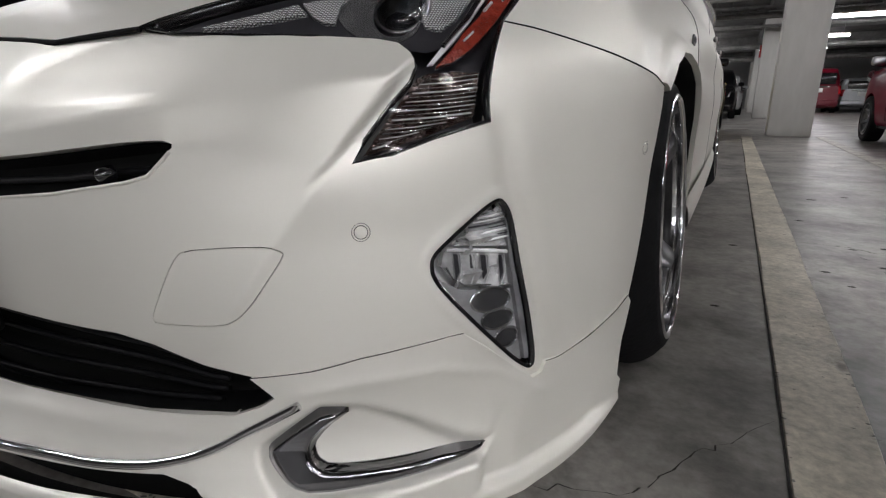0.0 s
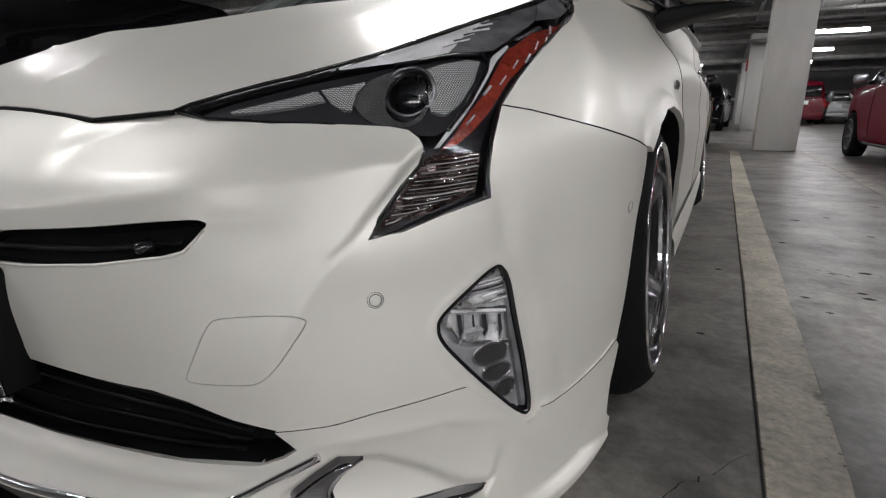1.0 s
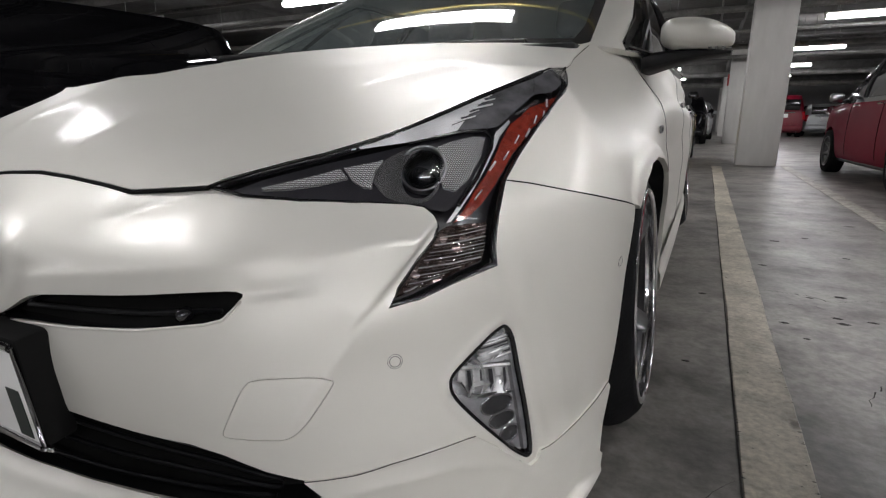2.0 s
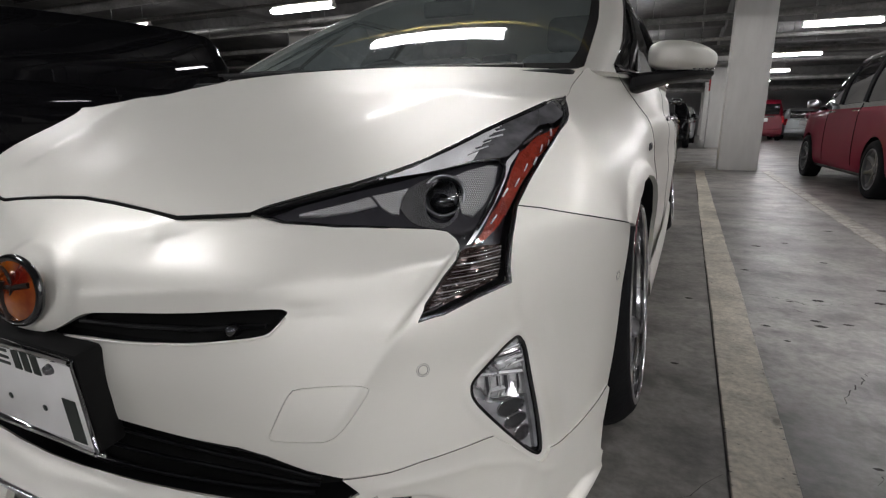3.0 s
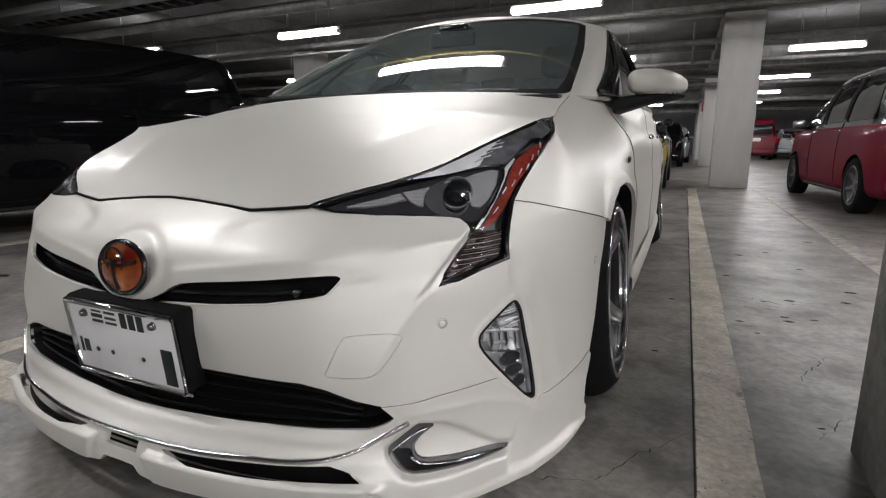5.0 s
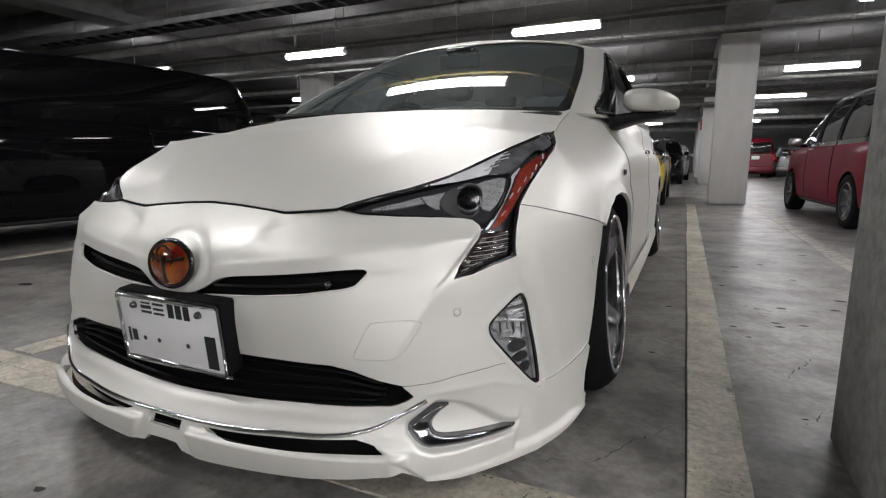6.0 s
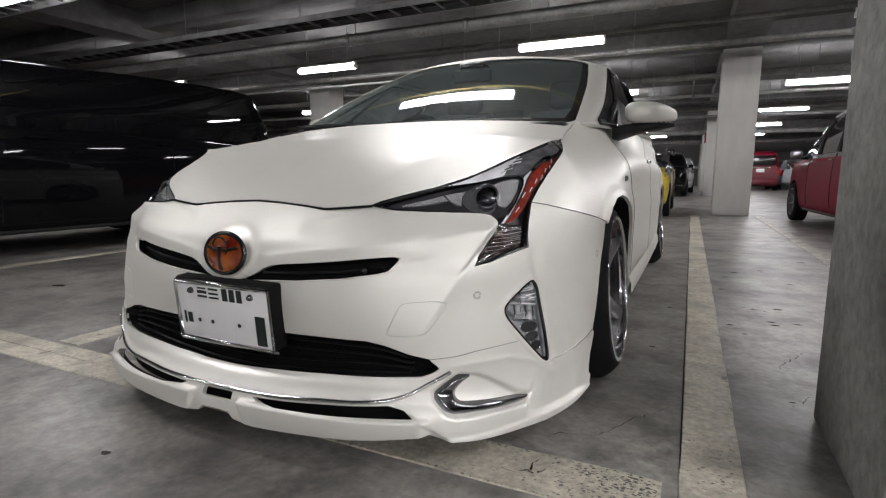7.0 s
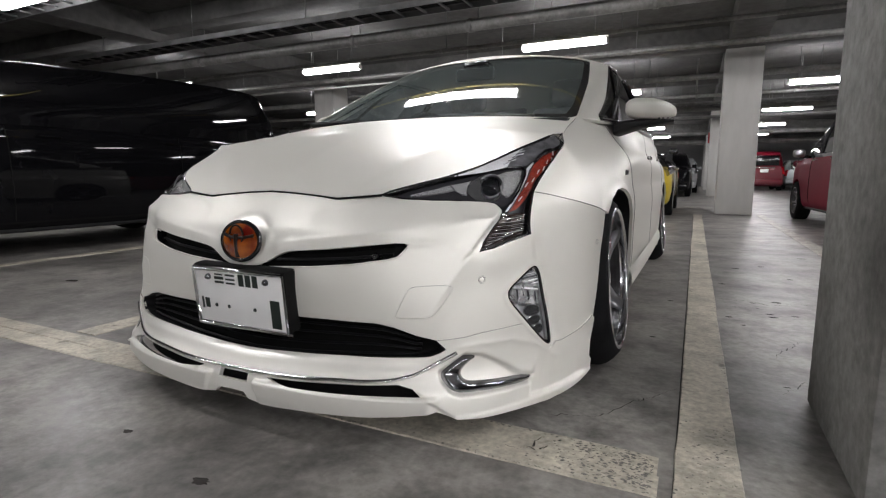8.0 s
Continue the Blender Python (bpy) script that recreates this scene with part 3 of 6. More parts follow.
conduit([(1.0, 12.6, 2.45), (1.0, 12.6, 2.8), (1.0, 12.6, TOP)], 0.02, "short drop conduit from the ceiling")
fire = thing("fire_call_box", "small red enamelled call box on a column", "call box")
part("case", box(1.43, 19.8, 2.02, 0.05, 0.22, 0.36, 0.01), RED_BOX, fire)
part("button", lathe([(1.395, 0.0), (1.395, 0.03), (1.405, 0.035)], 16), GLOSS_BLACK, fire).location = (0, 19.8, 2.05)


# ---- shape of the white car's skin: y0(z) is the nose's setback, x1(z) the half width beside the front wheel
ZK = [0.05, 0.12, 0.165, 0.21, 0.25, 0.34, 0.42, 0.47, 0.52, 0.58, 0.62, 0.65, 0.715, 0.78, 0.83, 0.95]
Y0K = [-0.035, -0.035, -0.020, 0.022, 0.045, 0.035, 0.030, 0.040, 0.060, 0.092, 0.125, 0.155, 0.235, 0.400, 0.58, 0.95]
X1K = [0.850, 0.850, 0.849, 0.848, 0.848, 0.852, 0.853, 0.853, 0.855, 0.853, 0.846, 0.832, 0.797, 0.745, 0.69, 0.60]
NK = [2.6, 2.6, 2.7, 3.6, 4.6, 4.0, 3.5, 3.5, 3.5, 3.5, 3.5, 3.4, 3.2, 3.0, 3.0, 3.0]
EK = [0.43, 0.43, 0.45, 0.57, 0.714] + [0.714] * 11
YS = 0.60


def smooth(knots, values, t):
    """A smooth curve through values at knots (cubic, with the slopes of the neighbours)."""
    k, v, t = np.asarray(knots, float), np.asarray(values, float), np.clip(np.asarray(t, float), knots[0], knots[-1])
    d = np.diff(v) / np.diff(k)
    m = np.concatenate(([d[0]], (d[1:] * np.diff(k)[:-1] + d[:-1] * np.diff(k)[1:]) / (k[2:] - k[:-2]), [d[-1]]))
    i = np.clip(np.searchsorted(k, t, "right") - 1, 0, len(k) - 2)
    h = k[i + 1] - k[i]
    u = (t - k[i]) / h
    return (v[i] * (1 + 2 * u) * (1 - u) ** 2 + v[i + 1] * u * u * (3 - 2 * u)
            + h * m[i] * u * (1 - u) ** 2 + h * m[i + 1] * u * u * (u - 1))


def step(a, b, t):
    u = np.clip((t - a) / (b - a), 0, 1)
    return u * u * (3 - 2 * u)


def flare(y, z):
    """How far the flank stands out past the front wheel's leading edge."""
    low = smooth([0.45, 0.6, 0.85, 1.1, 1.4, 1.7, 2.6, 3.3, 3.7, 4.1, 4.5], [0, 0.006, 0.028, 0.030, 0.016, 0.012, 0.020, 0.024, 0.034, 0.0, -0.16], y)
    high = smooth([0.45, 0.6, 0.85, 1.1, 1.4, 1.7, 2.6, 3.3, 3.7, 4.1, 4.5], [0, 0.004, 0.030, 0.060, 0.095, 0.120, 0.13, 0.13, 0.12, 0.08, -0.05], y)
    shoulder = 0.055 * step(1.5, 2.3, y) * step(0.80, 0.93, z)
    return low + (high - low) * step(0.60, 0.86, z) + shoulder


_q = np.concatenate((np.linspace(0, 0.9, 400), 1 - 0.1 * np.linspace(1, 0, 400)[1:] ** 3))
_y = 0.57 * (1 - (1 - _q ** 3.5) ** (1 / 1.4))
_s = np.concatenate(([0], np.cumsum(np.hypot(np.diff(_q * 0.853), np.diff(_y)))))
GIRTH = _s[-1]


def skin(a, z):
    """The point of the car's skin at girth a (0 at the badge, GIRTH beside the wheel, then metres back along the flank) and height z."""
    a, z = np.broadcast_arrays(np.asarray(a, float), np.asarray(z, float))
    q = np.interp(np.clip(a, 0, GIRTH), _s, _q)
    y0, x1, n = smooth(ZK, Y0K, z), smooth(ZK, X1K, z), smooth(ZK, NK, z)
    y = YS - (YS - y0) * (1 - q ** n) ** smooth(ZK, EK, z) + np.maximum(a - GIRTH, 0)
    bulge = np.exp(-((q * x1 / 0.115) ** 2) - ((z - 0.525) / 0.085) ** 2)
    wing = np.exp(-((z - 0.565 + 0.02 * np.cos(q * 3)) / 0.025) ** 2) * (1 - step(0.45, 0.62, q * x1))
    y = y - 0.030 * bulge - 0.006 * wing
    return np.stack((q * x1 + flare(y, z), y, z), -1)


# ---- the white car ----
def body(out=0.0):
    """The car's skin as a surface of girth (minus: the far side) and height, moved outwards by out (a number or a function)."""
    def fn(a, z):
        a, z = np.asarray(a, float), np.asarray(z, float)
        s, b = np.where(a < 0, -1.0, 1.0), np.abs(a)
        p = skin(b, z)
        d = out(b, z) if callable(out) else out
        e = 0.003
        n = np.cross(skin(b + e, z) - skin(np.maximum(b - e, 0), z), skin(b, z + e) - skin(b, z - e))
        n /= np.linalg.norm(n, axis=-1)[..., None] + 1e-12
        p = p + n * np.asarray(d)[..., None]
        p[..., 0] *= s
        return p
    return fn


def flip(poly):
    return [(-a, z) for a, z in poly][::-1]


def both(poly):
    """A half outline, from the middle round to the middle, closed with its mirror image."""
    return list(poly) + [(-a, z) for a, z in poly[::-1] if abs(a) > 1e-6]


def gap(points, r=0.0014, out=-0.0004):
    fine = np.asarray(points, float)
    t = np.concatenate(([0], np.cumsum(np.hypot(*np.diff(fine, axis=0).T))))
    k = np.linspace(0, t[-1], max(12, int(t[-1] / 0.012)))
    p = body(out)(np.interp(k, t, fine[:, 0]), np.interp(k, t, fine[:, 1]))
    return tube(p, r, 6)


def band(outline, out_a, out_b):
    """The wall that joins an outline on one depth of the skin to the same outline on another."""
    q = np.asarray(outline, float)
    A, B = body(out_a)(q[:, 0], q[:, 1]), body(out_b)(q[:, 0], q[:, 1])
    n = len(q)
    return np.concatenate((A, B)), [(i, (i + 1) % n, n + (i + 1) % n, n + i) for i in range(n)]


def shrunk(poly, d):
    q = np.asarray(poly, float)
    area = 0.5 * np.sum(q[:, 0] * np.roll(q[:, 1], -1) - np.roll(q[:, 0], -1) * q[:, 1])
    t = np.roll(q, -1, 0) - np.roll(q, 1, 0)
    n = np.stack((-t[:, 1], t[:, 0]), 1) / (np.hypot(*t.T)[:, None] + 1e-9)
    return q + n * d * (1 if area > 0 else -1)


def rim_strip(poly, width, out, deep=0.010):
    """A flat frame just inside an outline, with a wall down from its inner edge."""
    q, r = np.asarray(poly, float), shrunk(poly, width)
    A, B, C = body(out)(q[:, 0], q[:, 1]), body(out + 0.0006)(r[:, 0], r[:, 1]), body(out - deep)(r[:, 0], r[:, 1])
    n = len(q)
    rows = [(i, (i + 1) % n) for i in range(n)]
    return np.concatenate((A, B, C)), [(i, j, n + j, n + i) for i, j in rows] + [(n + i, n + j, 2 * n + j, 2 * n + i) for i, j in rows]


def on_poly(poly, out, cell=0.005, rim=0.0):
    q = np.asarray(poly, float)
    return carve(body(out), spaced(q[:, 0].min() - cell, q[:, 0].max() + cell, cell), spaced(q[:, 1].min() - cell, q[:, 1].max() + cell, cell), q, rim=rim)


car = thing("white_hatchback", "lowered pearl white hatchback with a front lip kit, parked", "car")

HOOD_LINE = [(0, 0.646), (0.083, 0.643), (0.169, 0.637), (0.24, 0.631), (0.314, 0.637), (0.372, 0.642)]
LAMP_LOW = [(0.43, 0.632), (0.516, 0.628), (0.59, 0.626), (0.664, 0.622), (0.688, 0.618), (0.703, 0.608), (0.712, 0.594), (0.709, 0.58),
            (0.691, 0.558), (0.670, 0.524), (0.661, 0.50), (0.70, 0.508), (0.745, 0.524), (0.81, 0.54), (0.804, 0.564), (0.804, 0.588),
            (0.81, 0.622), (0.822, 0.648)]
LAMP_SIDE = [(0.860, 0.682), (0.915, 0.717), (1.010, 0.758), (1.142, 0.788), (1.21, 0.806), (1.270, 0.828)]
LAMP_TOP = [(0.902, 0.792), (0.834, 0.779), (0.771, 0.763), (0.688, 0.735), (0.623, 0.711), (0.575, 0.697), (0.528, 0.684), (0.483, 0.674), (0.436, 0.662), (0.392, 0.650)]
LAMP = [(0.372, 0.642)] + LAMP_LOW + LAMP_SIDE + [(1.06, 0.812)] + LAMP_TOP
SEAM_2 = [(0.872, 0.642), (0.931, 0.632), (1.014, 0.618), (1.136, 0.596), (1.2, 0.583)]
ARCH_FRONT = [(1.178, 0.52), (1.153, 0.42), (1.137, 0.32), (1.128, 0.266)]
KIT_SEAM = [(1.115, 0.275), (1.08, 0.261), (1.02, 0.247), (0.958, 0.240), (0.937, 0.242), (0.931, 0.232), (0.914, 0.230), (0.887, 0.247),
            (0.839, 0.285), (0.804, 0.310), (0.789, 0.310), (0.739, 0.306), (0.688, 0.301), (0.641, 0.292), (0.572, 0.286)]
GRILLE_TOP = [(0.519, 0.297), (0.46, 0.316), (0.412, 0.324), (0.276, 0.322), (0.154, 0.318), (0, 0.316)]
GRILLE_LOW = [(0, 0.214), (0.083, 0.216), (0.222, 0.224), (0.344, 0.233), (0.445, 0.238), (0.555, 0.244), (0.584, 0.254), (0.599, 0.264), (0.572, 0.286)]
FOG = [(0.836, 0.458), (0.851, 0.442), (0.869, 0.388), (0.896, 0.322), (0.922, 0.244), (0.911, 0.239), (0.884, 0.256), (0.836, 0.30),
       (0.795, 0.338), (0.768, 0.364), (0.756, 0.38), (0.753, 0.396), (0.759, 0.406), (0.783, 0.426), (0.816, 0.45)]
FOG = [tuple(p) for p in rounded(FOG, 2)]
SLOT = [(0.042, 0.4490), (0.072, 0.4565), (0.098, 0.470), (0.118, 0.482), (0.140, 0.490), (0.217, 0.498), (0.317, 0.508), (0.409, 0.519), (0.466, 0.524), (0.478, 0.520), (0.470, 0.506),
        (0.455, 0.49), (0.433, 0.484), (0.341, 0.469), (0.225, 0.457), (0.113, 0.451), (0.07, 0.4475)]
COVER = [(0.498, 0.418), (0.552, 0.422), (0.587, 0.422), (0.602, 0.416), (0.599, 0.406), (0.575, 0.366), (0.561, 0.35), (0.546, 0.342),
         (0.507, 0.34), (0.466, 0.34), (0.462, 0.346), (0.468, 0.36), (0.488, 0.406)]
SLOT = [tuple(p) for p in rounded(SLOT, 1)]


def cheek(a, z):
    """Raised cheek beside the lamp, the crease that runs down from its tip, and the ridge under the lamp's outer corner."""
    a, z = np.broadcast_arrays(np.asarray(a, float), np.asarray(z, float))
    edge = [(0.624, 0.478), (0.646, 0.505), (0.662, 0.529), (0.684, 0.558), (0.694, 0.573), (0.716, 0.60)]
    lip = np.interp(z, [p[1] for p in edge], [p[0] for p in edge]) - a
    wedge = z - np.interp(a, [0.50, 0.56, 0.628, 0.692], [0.557, 0.564, 0.573, 0.578])
    wedge = np.where(wedge > 0, np.exp(-wedge / 0.026), np.exp(wedge / 0.040))
    raised = (0.006 * step(0.462, 0.505, z) * (1 - step(0.575, 0.615, z)) + 0.012 * wedge) * step(0.0, 0.008, lip) * step(0.52, 0.66, a) * step(0.445, 0.500, z)
    crease = a - np.interp(z, [0.30, 0.34, 0.42, 0.482, 0.56], [0.520, 0.545, 0.590, 0.632, 0.69])
    fold = 0.008 * np.exp(-np.abs(crease) / 0.038) * step(0.30, 0.40, z) * (1 - step(0.47, 0.53, z))
    turn_line = np.interp(z, [0.24, 0.30, 0.40, 0.46, 0.54], [0.948, 0.922, 0.882, 0.852, 0.822])
    reach = step(0.21, 0.27, z) * (1 - step(0.50, 0.56, z))
    groove = (np.exp(-((a - turn_line) / 0.013) ** 2) * 0.0055 - np.exp(-((a - turn_line - 0.034) / 0.018) ** 2) * 0.004) * reach
    P = np.stack((a, z), -1).reshape(-1, 2)
    bead = np.zeros(len(P))
    near = (P[:, 0] > 0.72) & (P[:, 0] < 0.95) & (P[:, 1] < 0.48)
    if near.any():
        bead[near] = np.exp(-((nearest(P[near], FOG)[1] - 0.006) / 0.0045) ** 2)
    bead = bead.reshape(a.shape)
    ridge = z - np.interp(a, [0.20, 0.236, 0.272, 0.32, 0.372, 0.46], [0.590, 0.602, 0.612, 0.627, 0.640, 0.658])
    brow = -0.0062 * np.where(ridge > 0, np.exp(-ridge / 0.030), np.exp(ridge / 0.050)) * step(0.18, 0.25, a) * (1 - step(0.38, 0.54, a))
    over = z - np.interp(a, [0.13, 0.212, 0.332, 0.464, 0.60], [0.514, 0.525, 0.540, 0.555, 0.571])
    waist = 0.0090 * np.where(over > 0, np.exp(-over / 0.020), np.exp(-(over / 0.040) ** 2)) * step(0.08, 0.16, a) * (1 - step(0.42, 0.54, a))
    scoop = 0.0030 * np.exp(-((z - np.interp(a, [0.48, 0.58], [0.522, 0.530])) / 0.008) ** 2) * step(0.462, 0.482, a) * (1 - step(0.50, 0.58, a))
    collar = np.hypot(a, (z - 0.516) * 1.25) - 0.080
    return raised + fold + brow + waist - scoop - groove + 0.0018 * bead + 0.0036 * np.exp(-(collar / 0.014) ** 2)


bumper_outline = both(HOOD_LINE + LAMP_LOW + SEAM_2 + ARCH_FRONT + KIT_SEAM + GRILLE_TOP)
bumper = part("front_bumper", carve(body(cheek), spaced(-1.21, 1.21, 0.0045), spaced(0.225, 0.652, 0.0045), bumper_outline,
              [SLOT, flip(SLOT), FOG, flip(FOG), rounded(COVER, 1), rounded(flip(COVER), 1)], rim=0.016), PAINT, car, "pearl white bumper skin")
for side in (1, -1):
    turn = (lambda p: p) if side > 0 else flip
    cover = rounded(turn(COVER), 1)
    part("tow_cover", on_poly(shrunk(cover, 0.0010), cheek, 0.0045, 0.01), PAINT, bumper)
    part("cover_gap", on_poly(shrunk(cover, -0.006), -0.008, 0.008), INNER_DARK, bumper)
    # slot grille beside the badge
    slot = part("slot_grille", on_poly(shrunk(turn(SLOT), -0.012), -0.034, 0.007), INNER_DARK, car, "black upper slot grille")
    part("slot_wall", band(shrunk(turn(SLOT), 0.0012), -0.005, -0.036), GLOSS_BLACK, slot)
    q = np.array([(0.476, 0.513), (0.470, 0.504), (0.457, 0.489), (0.433, 0.4825), (0.341, 0.468), (0.225, 0.456), (0.113, 0.450), (0.07, 0.447)])
    part("slot_lip", tube(body(lambda a, z: cheek(a, z) + 0.0004)(q[:, 0] * side, q[:, 1]), 0.0021, 8), PAINT, bumper)
    q = np.array([(0.10, 0.470), (0.22, 0.479), (0.33, 0.488), (0.44, 0.50)])
    part("slat", tube(body(-0.022)(q[:, 0] * side, q[:, 1]), 0.004, 8), BLACK_TRIM, slot)
    c = body(-0.012)(np.array(side * 0.395), np.array(0.492))
    if side > 0:
        part("camera_eye", moved(lathe([(-0.012, 0.0), (-0.010, 0.006), (-0.004, 0.009), (0.006, 0.010)], 16, "y"), Matrix.Translation(c)), GLOSS_BLACK, slot)
    # parking sensors
    for sa, sz, r in ((0.676, 0.432, 0.0088), (1.121, 0.496, 0.0085)):
        p0 = Vector(body(cheek)(np.array(side * sa), np.array(sz)))
        n = (Vector(body(lambda a, z: cheek(a, z) + 0.01)(np.array(side * sa), np.array(sz))) - p0).normalized()
        m = Matrix.Translation(p0) @ n.to_track_quat("Z", "Y").to_matrix().to_4x4()
        sensor = part("parking_sensor", moved(lathe([(0.0005, 0.0), (0.0008, r * 0.7), (0.0003, r * 0.78)], 24, "z"), m), PAINT, car)
        part("sensor_gap", moved(tube([(r * 0.79 * math.cos(t), r * 0.79 * math.sin(t), 0.0006) for t in np.linspace(0, 2 * math.pi, 28, endpoint=False)], 0.0004, 6, True), m), LAMP_DARK, sensor)
        part("sensor_gap", moved(tube([(r * 1.08 * math.cos(t), r * 1.08 * math.sin(t), 0.0002) for t in np.linspace(0, 2 * math.pi, 28, endpoint=False)], 0.0003, 6, True), m), LAMP_DARK, sensor)
        part("sensor_ring", moved(lathe([(-0.002, r * 0.80), (0.0012, r * 0.86), (0.0015, r), (-0.001, r * 1.06)], 24, "z"), m), PAINT, sensor)

# lower grille with its slats
grille_hole = both(GRILLE_LOW + GRILLE_TOP)
lower = part("lower_grille", carve(body(-0.06), spaced(-0.62, 0.62, 0.01), spaced(0.2, 0.335, 0.01), shrunk(grille_hole, -0.02)), INNER_DARK, car, "black lower grille")
part("grille_wall", band(grille_hole, -0.002, -0.06), BLACK_TRIM, lower)
for k in range(5):
    f = k / 4
    xs = np.linspace(-0.535 + 0.03 * abs(f - 0.4), 0.535 - 0.03 * abs(f - 0.4), 60)
    lo = np.interp(np.abs(xs), [p[0] for p in GRILLE_LOW[:8]], [p[1] for p in GRILLE_LOW[:8]])
    hi = np.interp(np.abs(xs), [p[0] for p in GRILLE_TOP[::-1]], [p[1] for p in GRILLE_TOP[::-1]])
    zs = lo + (hi - lo) * (0.10 + 0.8 * f)
    part("slat", tube(body(-0.026)(xs, zs), 0.0035, 8), SLAT_BLACK, lower)

# front lip kit
RECESS = [(0.578, 0.210), (0.584, 0.188), (0.618, 0.155), (0.648, 0.146), (0.875, 0.158), (0.882, 0.182), (0.825, 0.194), (0.795, 0.206), (0.733, 0.236), (0.70, 0.250), (0.645, 0.256)]
MOUTH = [(0.116, 0.160), (0.136, 0.153), (0.199, 0.148), (0.344, 0.149), (0.463, 0.151), (0.545, 0.151), (0.525, 0.169), (0.483, 0.178), (0.40, 0.173), (0.326, 0.170), (0.2, 0.163)]
MID_MOUTH = [(-0.052, 0.140), (0.052, 0.140), (0.052, 0.161), (-0.052, 0.161)]


def kit_shape(a, z):
    P = np.stack((a, z), -1).reshape(-1, 2)
    _, d = nearest(P, RECESS)
    d = np.where(inside(P, RECESS), d, 0).reshape(np.shape(a))
    start = a - np.interp(z, [0.090, 0.170], [0.100, 0.066])
    blade = step(0.0, 0.006, start) * (1 - step(0.560, 0.60, a)) * (1 - step(0.145, 0.152, z))
    corner = step(0.60, 0.64, a) * (1 - step(0.121, 0.128, z + 0.02 * (1 - step(0.60, 0.95, a))))
    tab = step(0, 0.008, a - np.interp(z, [0.10, 0.178], [0.635, 0.50])) * (1 - step(0.155, 0.185, z)) * (1 - step(0.66, 0.85, a))
    rib = np.exp(-((a - np.interp(z, [0.10, 0.25], [0.93, 0.905])) / 0.018) ** 2) * (1 - step(0.20, 0.25, z))
    under = np.clip((0.150 - z) / 0.052, 0, 1) * step(0.0, 0.006, start) * (1 - step(0.54, 0.60, a))
    shelf = np.exp(-((z - np.interp(a, [0, 0.3, 0.55], [0.196, 0.21, 0.222])) / 0.012) ** 2) * (1 - step(0.45, 0.56, a))
    hollow = step(0.124, 0.131, z) * (1 - step(0.15, 0.235, z)) * step(0.858, 0.880, a) * (1 - step(1.08, 1.13, a))
    fold = np.exp(-np.abs(z - np.interp(a, [0.58, 0.68, 0.78, 0.86, 0.93, 0.98], [0.262, 0.274, 0.276, 0.252, 0.214, 0.20])) / 0.011) * step(0.59, 0.66, a) * (1 - step(0.93, 0.99, a))
    bead = np.exp(-((nearest(P, FOG)[1].reshape(np.shape(a)) - 0.006) / 0.0045) ** 2)
    return 0.005 + 0.0035 * fold + 0.0018 * bead - 0.013 * hollow - 0.016 * step(0, 0.012, d) + 0.020 * blade + 0.003 * corner + 0.008 * tab + 0.002 * rib - 0.017 * under + 0.004 * shelf


KIT_EDGE = [(1.128, 0.262), (1.120, 0.21), (1.126, 0.16), (1.135, 0.146), (1.130, 0.120)]
KIT_LOW = [(1.08, 0.112), (0.988, 0.108), (0.86, 0.105), (0.712, 0.099), (0.635, 0.101), (0.588, 0.118), (0.552, 0.112), (0.483, 0.106), (0.397, 0.100), (0.261, 0.097),
           (0.133, 0.093), (0.098, 0.094), (0.062, 0.099), (0.046, 0.114), (0, 0.115)]
kit_outline = both(GRILLE_LOW + KIT_SEAM[::-1][1:] + KIT_EDGE + KIT_LOW)
kit = part("front_lip_kit", carve(body(kit_shape), spaced(-1.16, 1.16, 0.004), spaced(0.088, 0.316, 0.004), kit_outline,
           [MOUTH, flip(MOUTH), MID_MOUTH, FOG, flip(FOG)], rim=0.014), PAINT, car, "pearl white aftermarket lip kit")
part("mouth_mesh", carve(body(-0.05), spaced(-0.58, 0.58, 0.01), spaced(0.125, 0.195, 0.01)), INNER_DARK, kit)
part("lip_underside", carve(body(-0.018), spaced(-1.14, 1.14, 0.02), spaced(0.115, 0.14, 0.0125), cuts=[MID_MOUTH, MOUTH, flip(MOUTH)]), BLACK_TRIM, kit)
strip_line = np.array([(0, 0.167), (0.068, 0.167), (0.202, 0.170), (0.326, 0.177), (0.418, 0.181), (0.481, 0.189), (0.525, 0.202), (0.57, 0.228), (0.626, 0.257)])
ta = np.linspace(-0.626, 0.626, 180)
part("chrome_strip", tube(body(0.009)(ta, smooth(strip_line[:, 0], strip_line[:, 1], np.abs(ta))), 0.0052, 8), CHROME, kit, "thin chrome strip")
V_OUT = [(0.652, 0.249), (0.618, 0.230), (0.587, 0.207), (0.592, 0.192), (0.622, 0.162), (0.650, 0.153), (0.755, 0.157), (0.862, 0.166), (0.872, 0.178)]
V_IN = [(0.822, 0.184), (0.727, 0.183), (0.664, 0.185), (0.648, 0.193), (0.641, 0.206), (0.655, 0.222), (0.686, 0.241)]
V_ALL = [tuple(p) for p in rounded(V_OUT + V_IN, 1)]


def v_shape(a, z):
    _, d = nearest(np.stack((a, z), -1).reshape(-1, 2), V_ALL)
    return -0.008 + 0.012 * step(0, 0.009, d.reshape(np.shape(a)))


for side in (1, -1):
    turn = (lambda p: p) if side > 0 else flip
    v = turn(V_ALL)
    part("chrome_bracket", on_poly(v, v_shape, 0.0025, 0.014), DARK_CHROME, kit, "V-shaped chrome bracket")

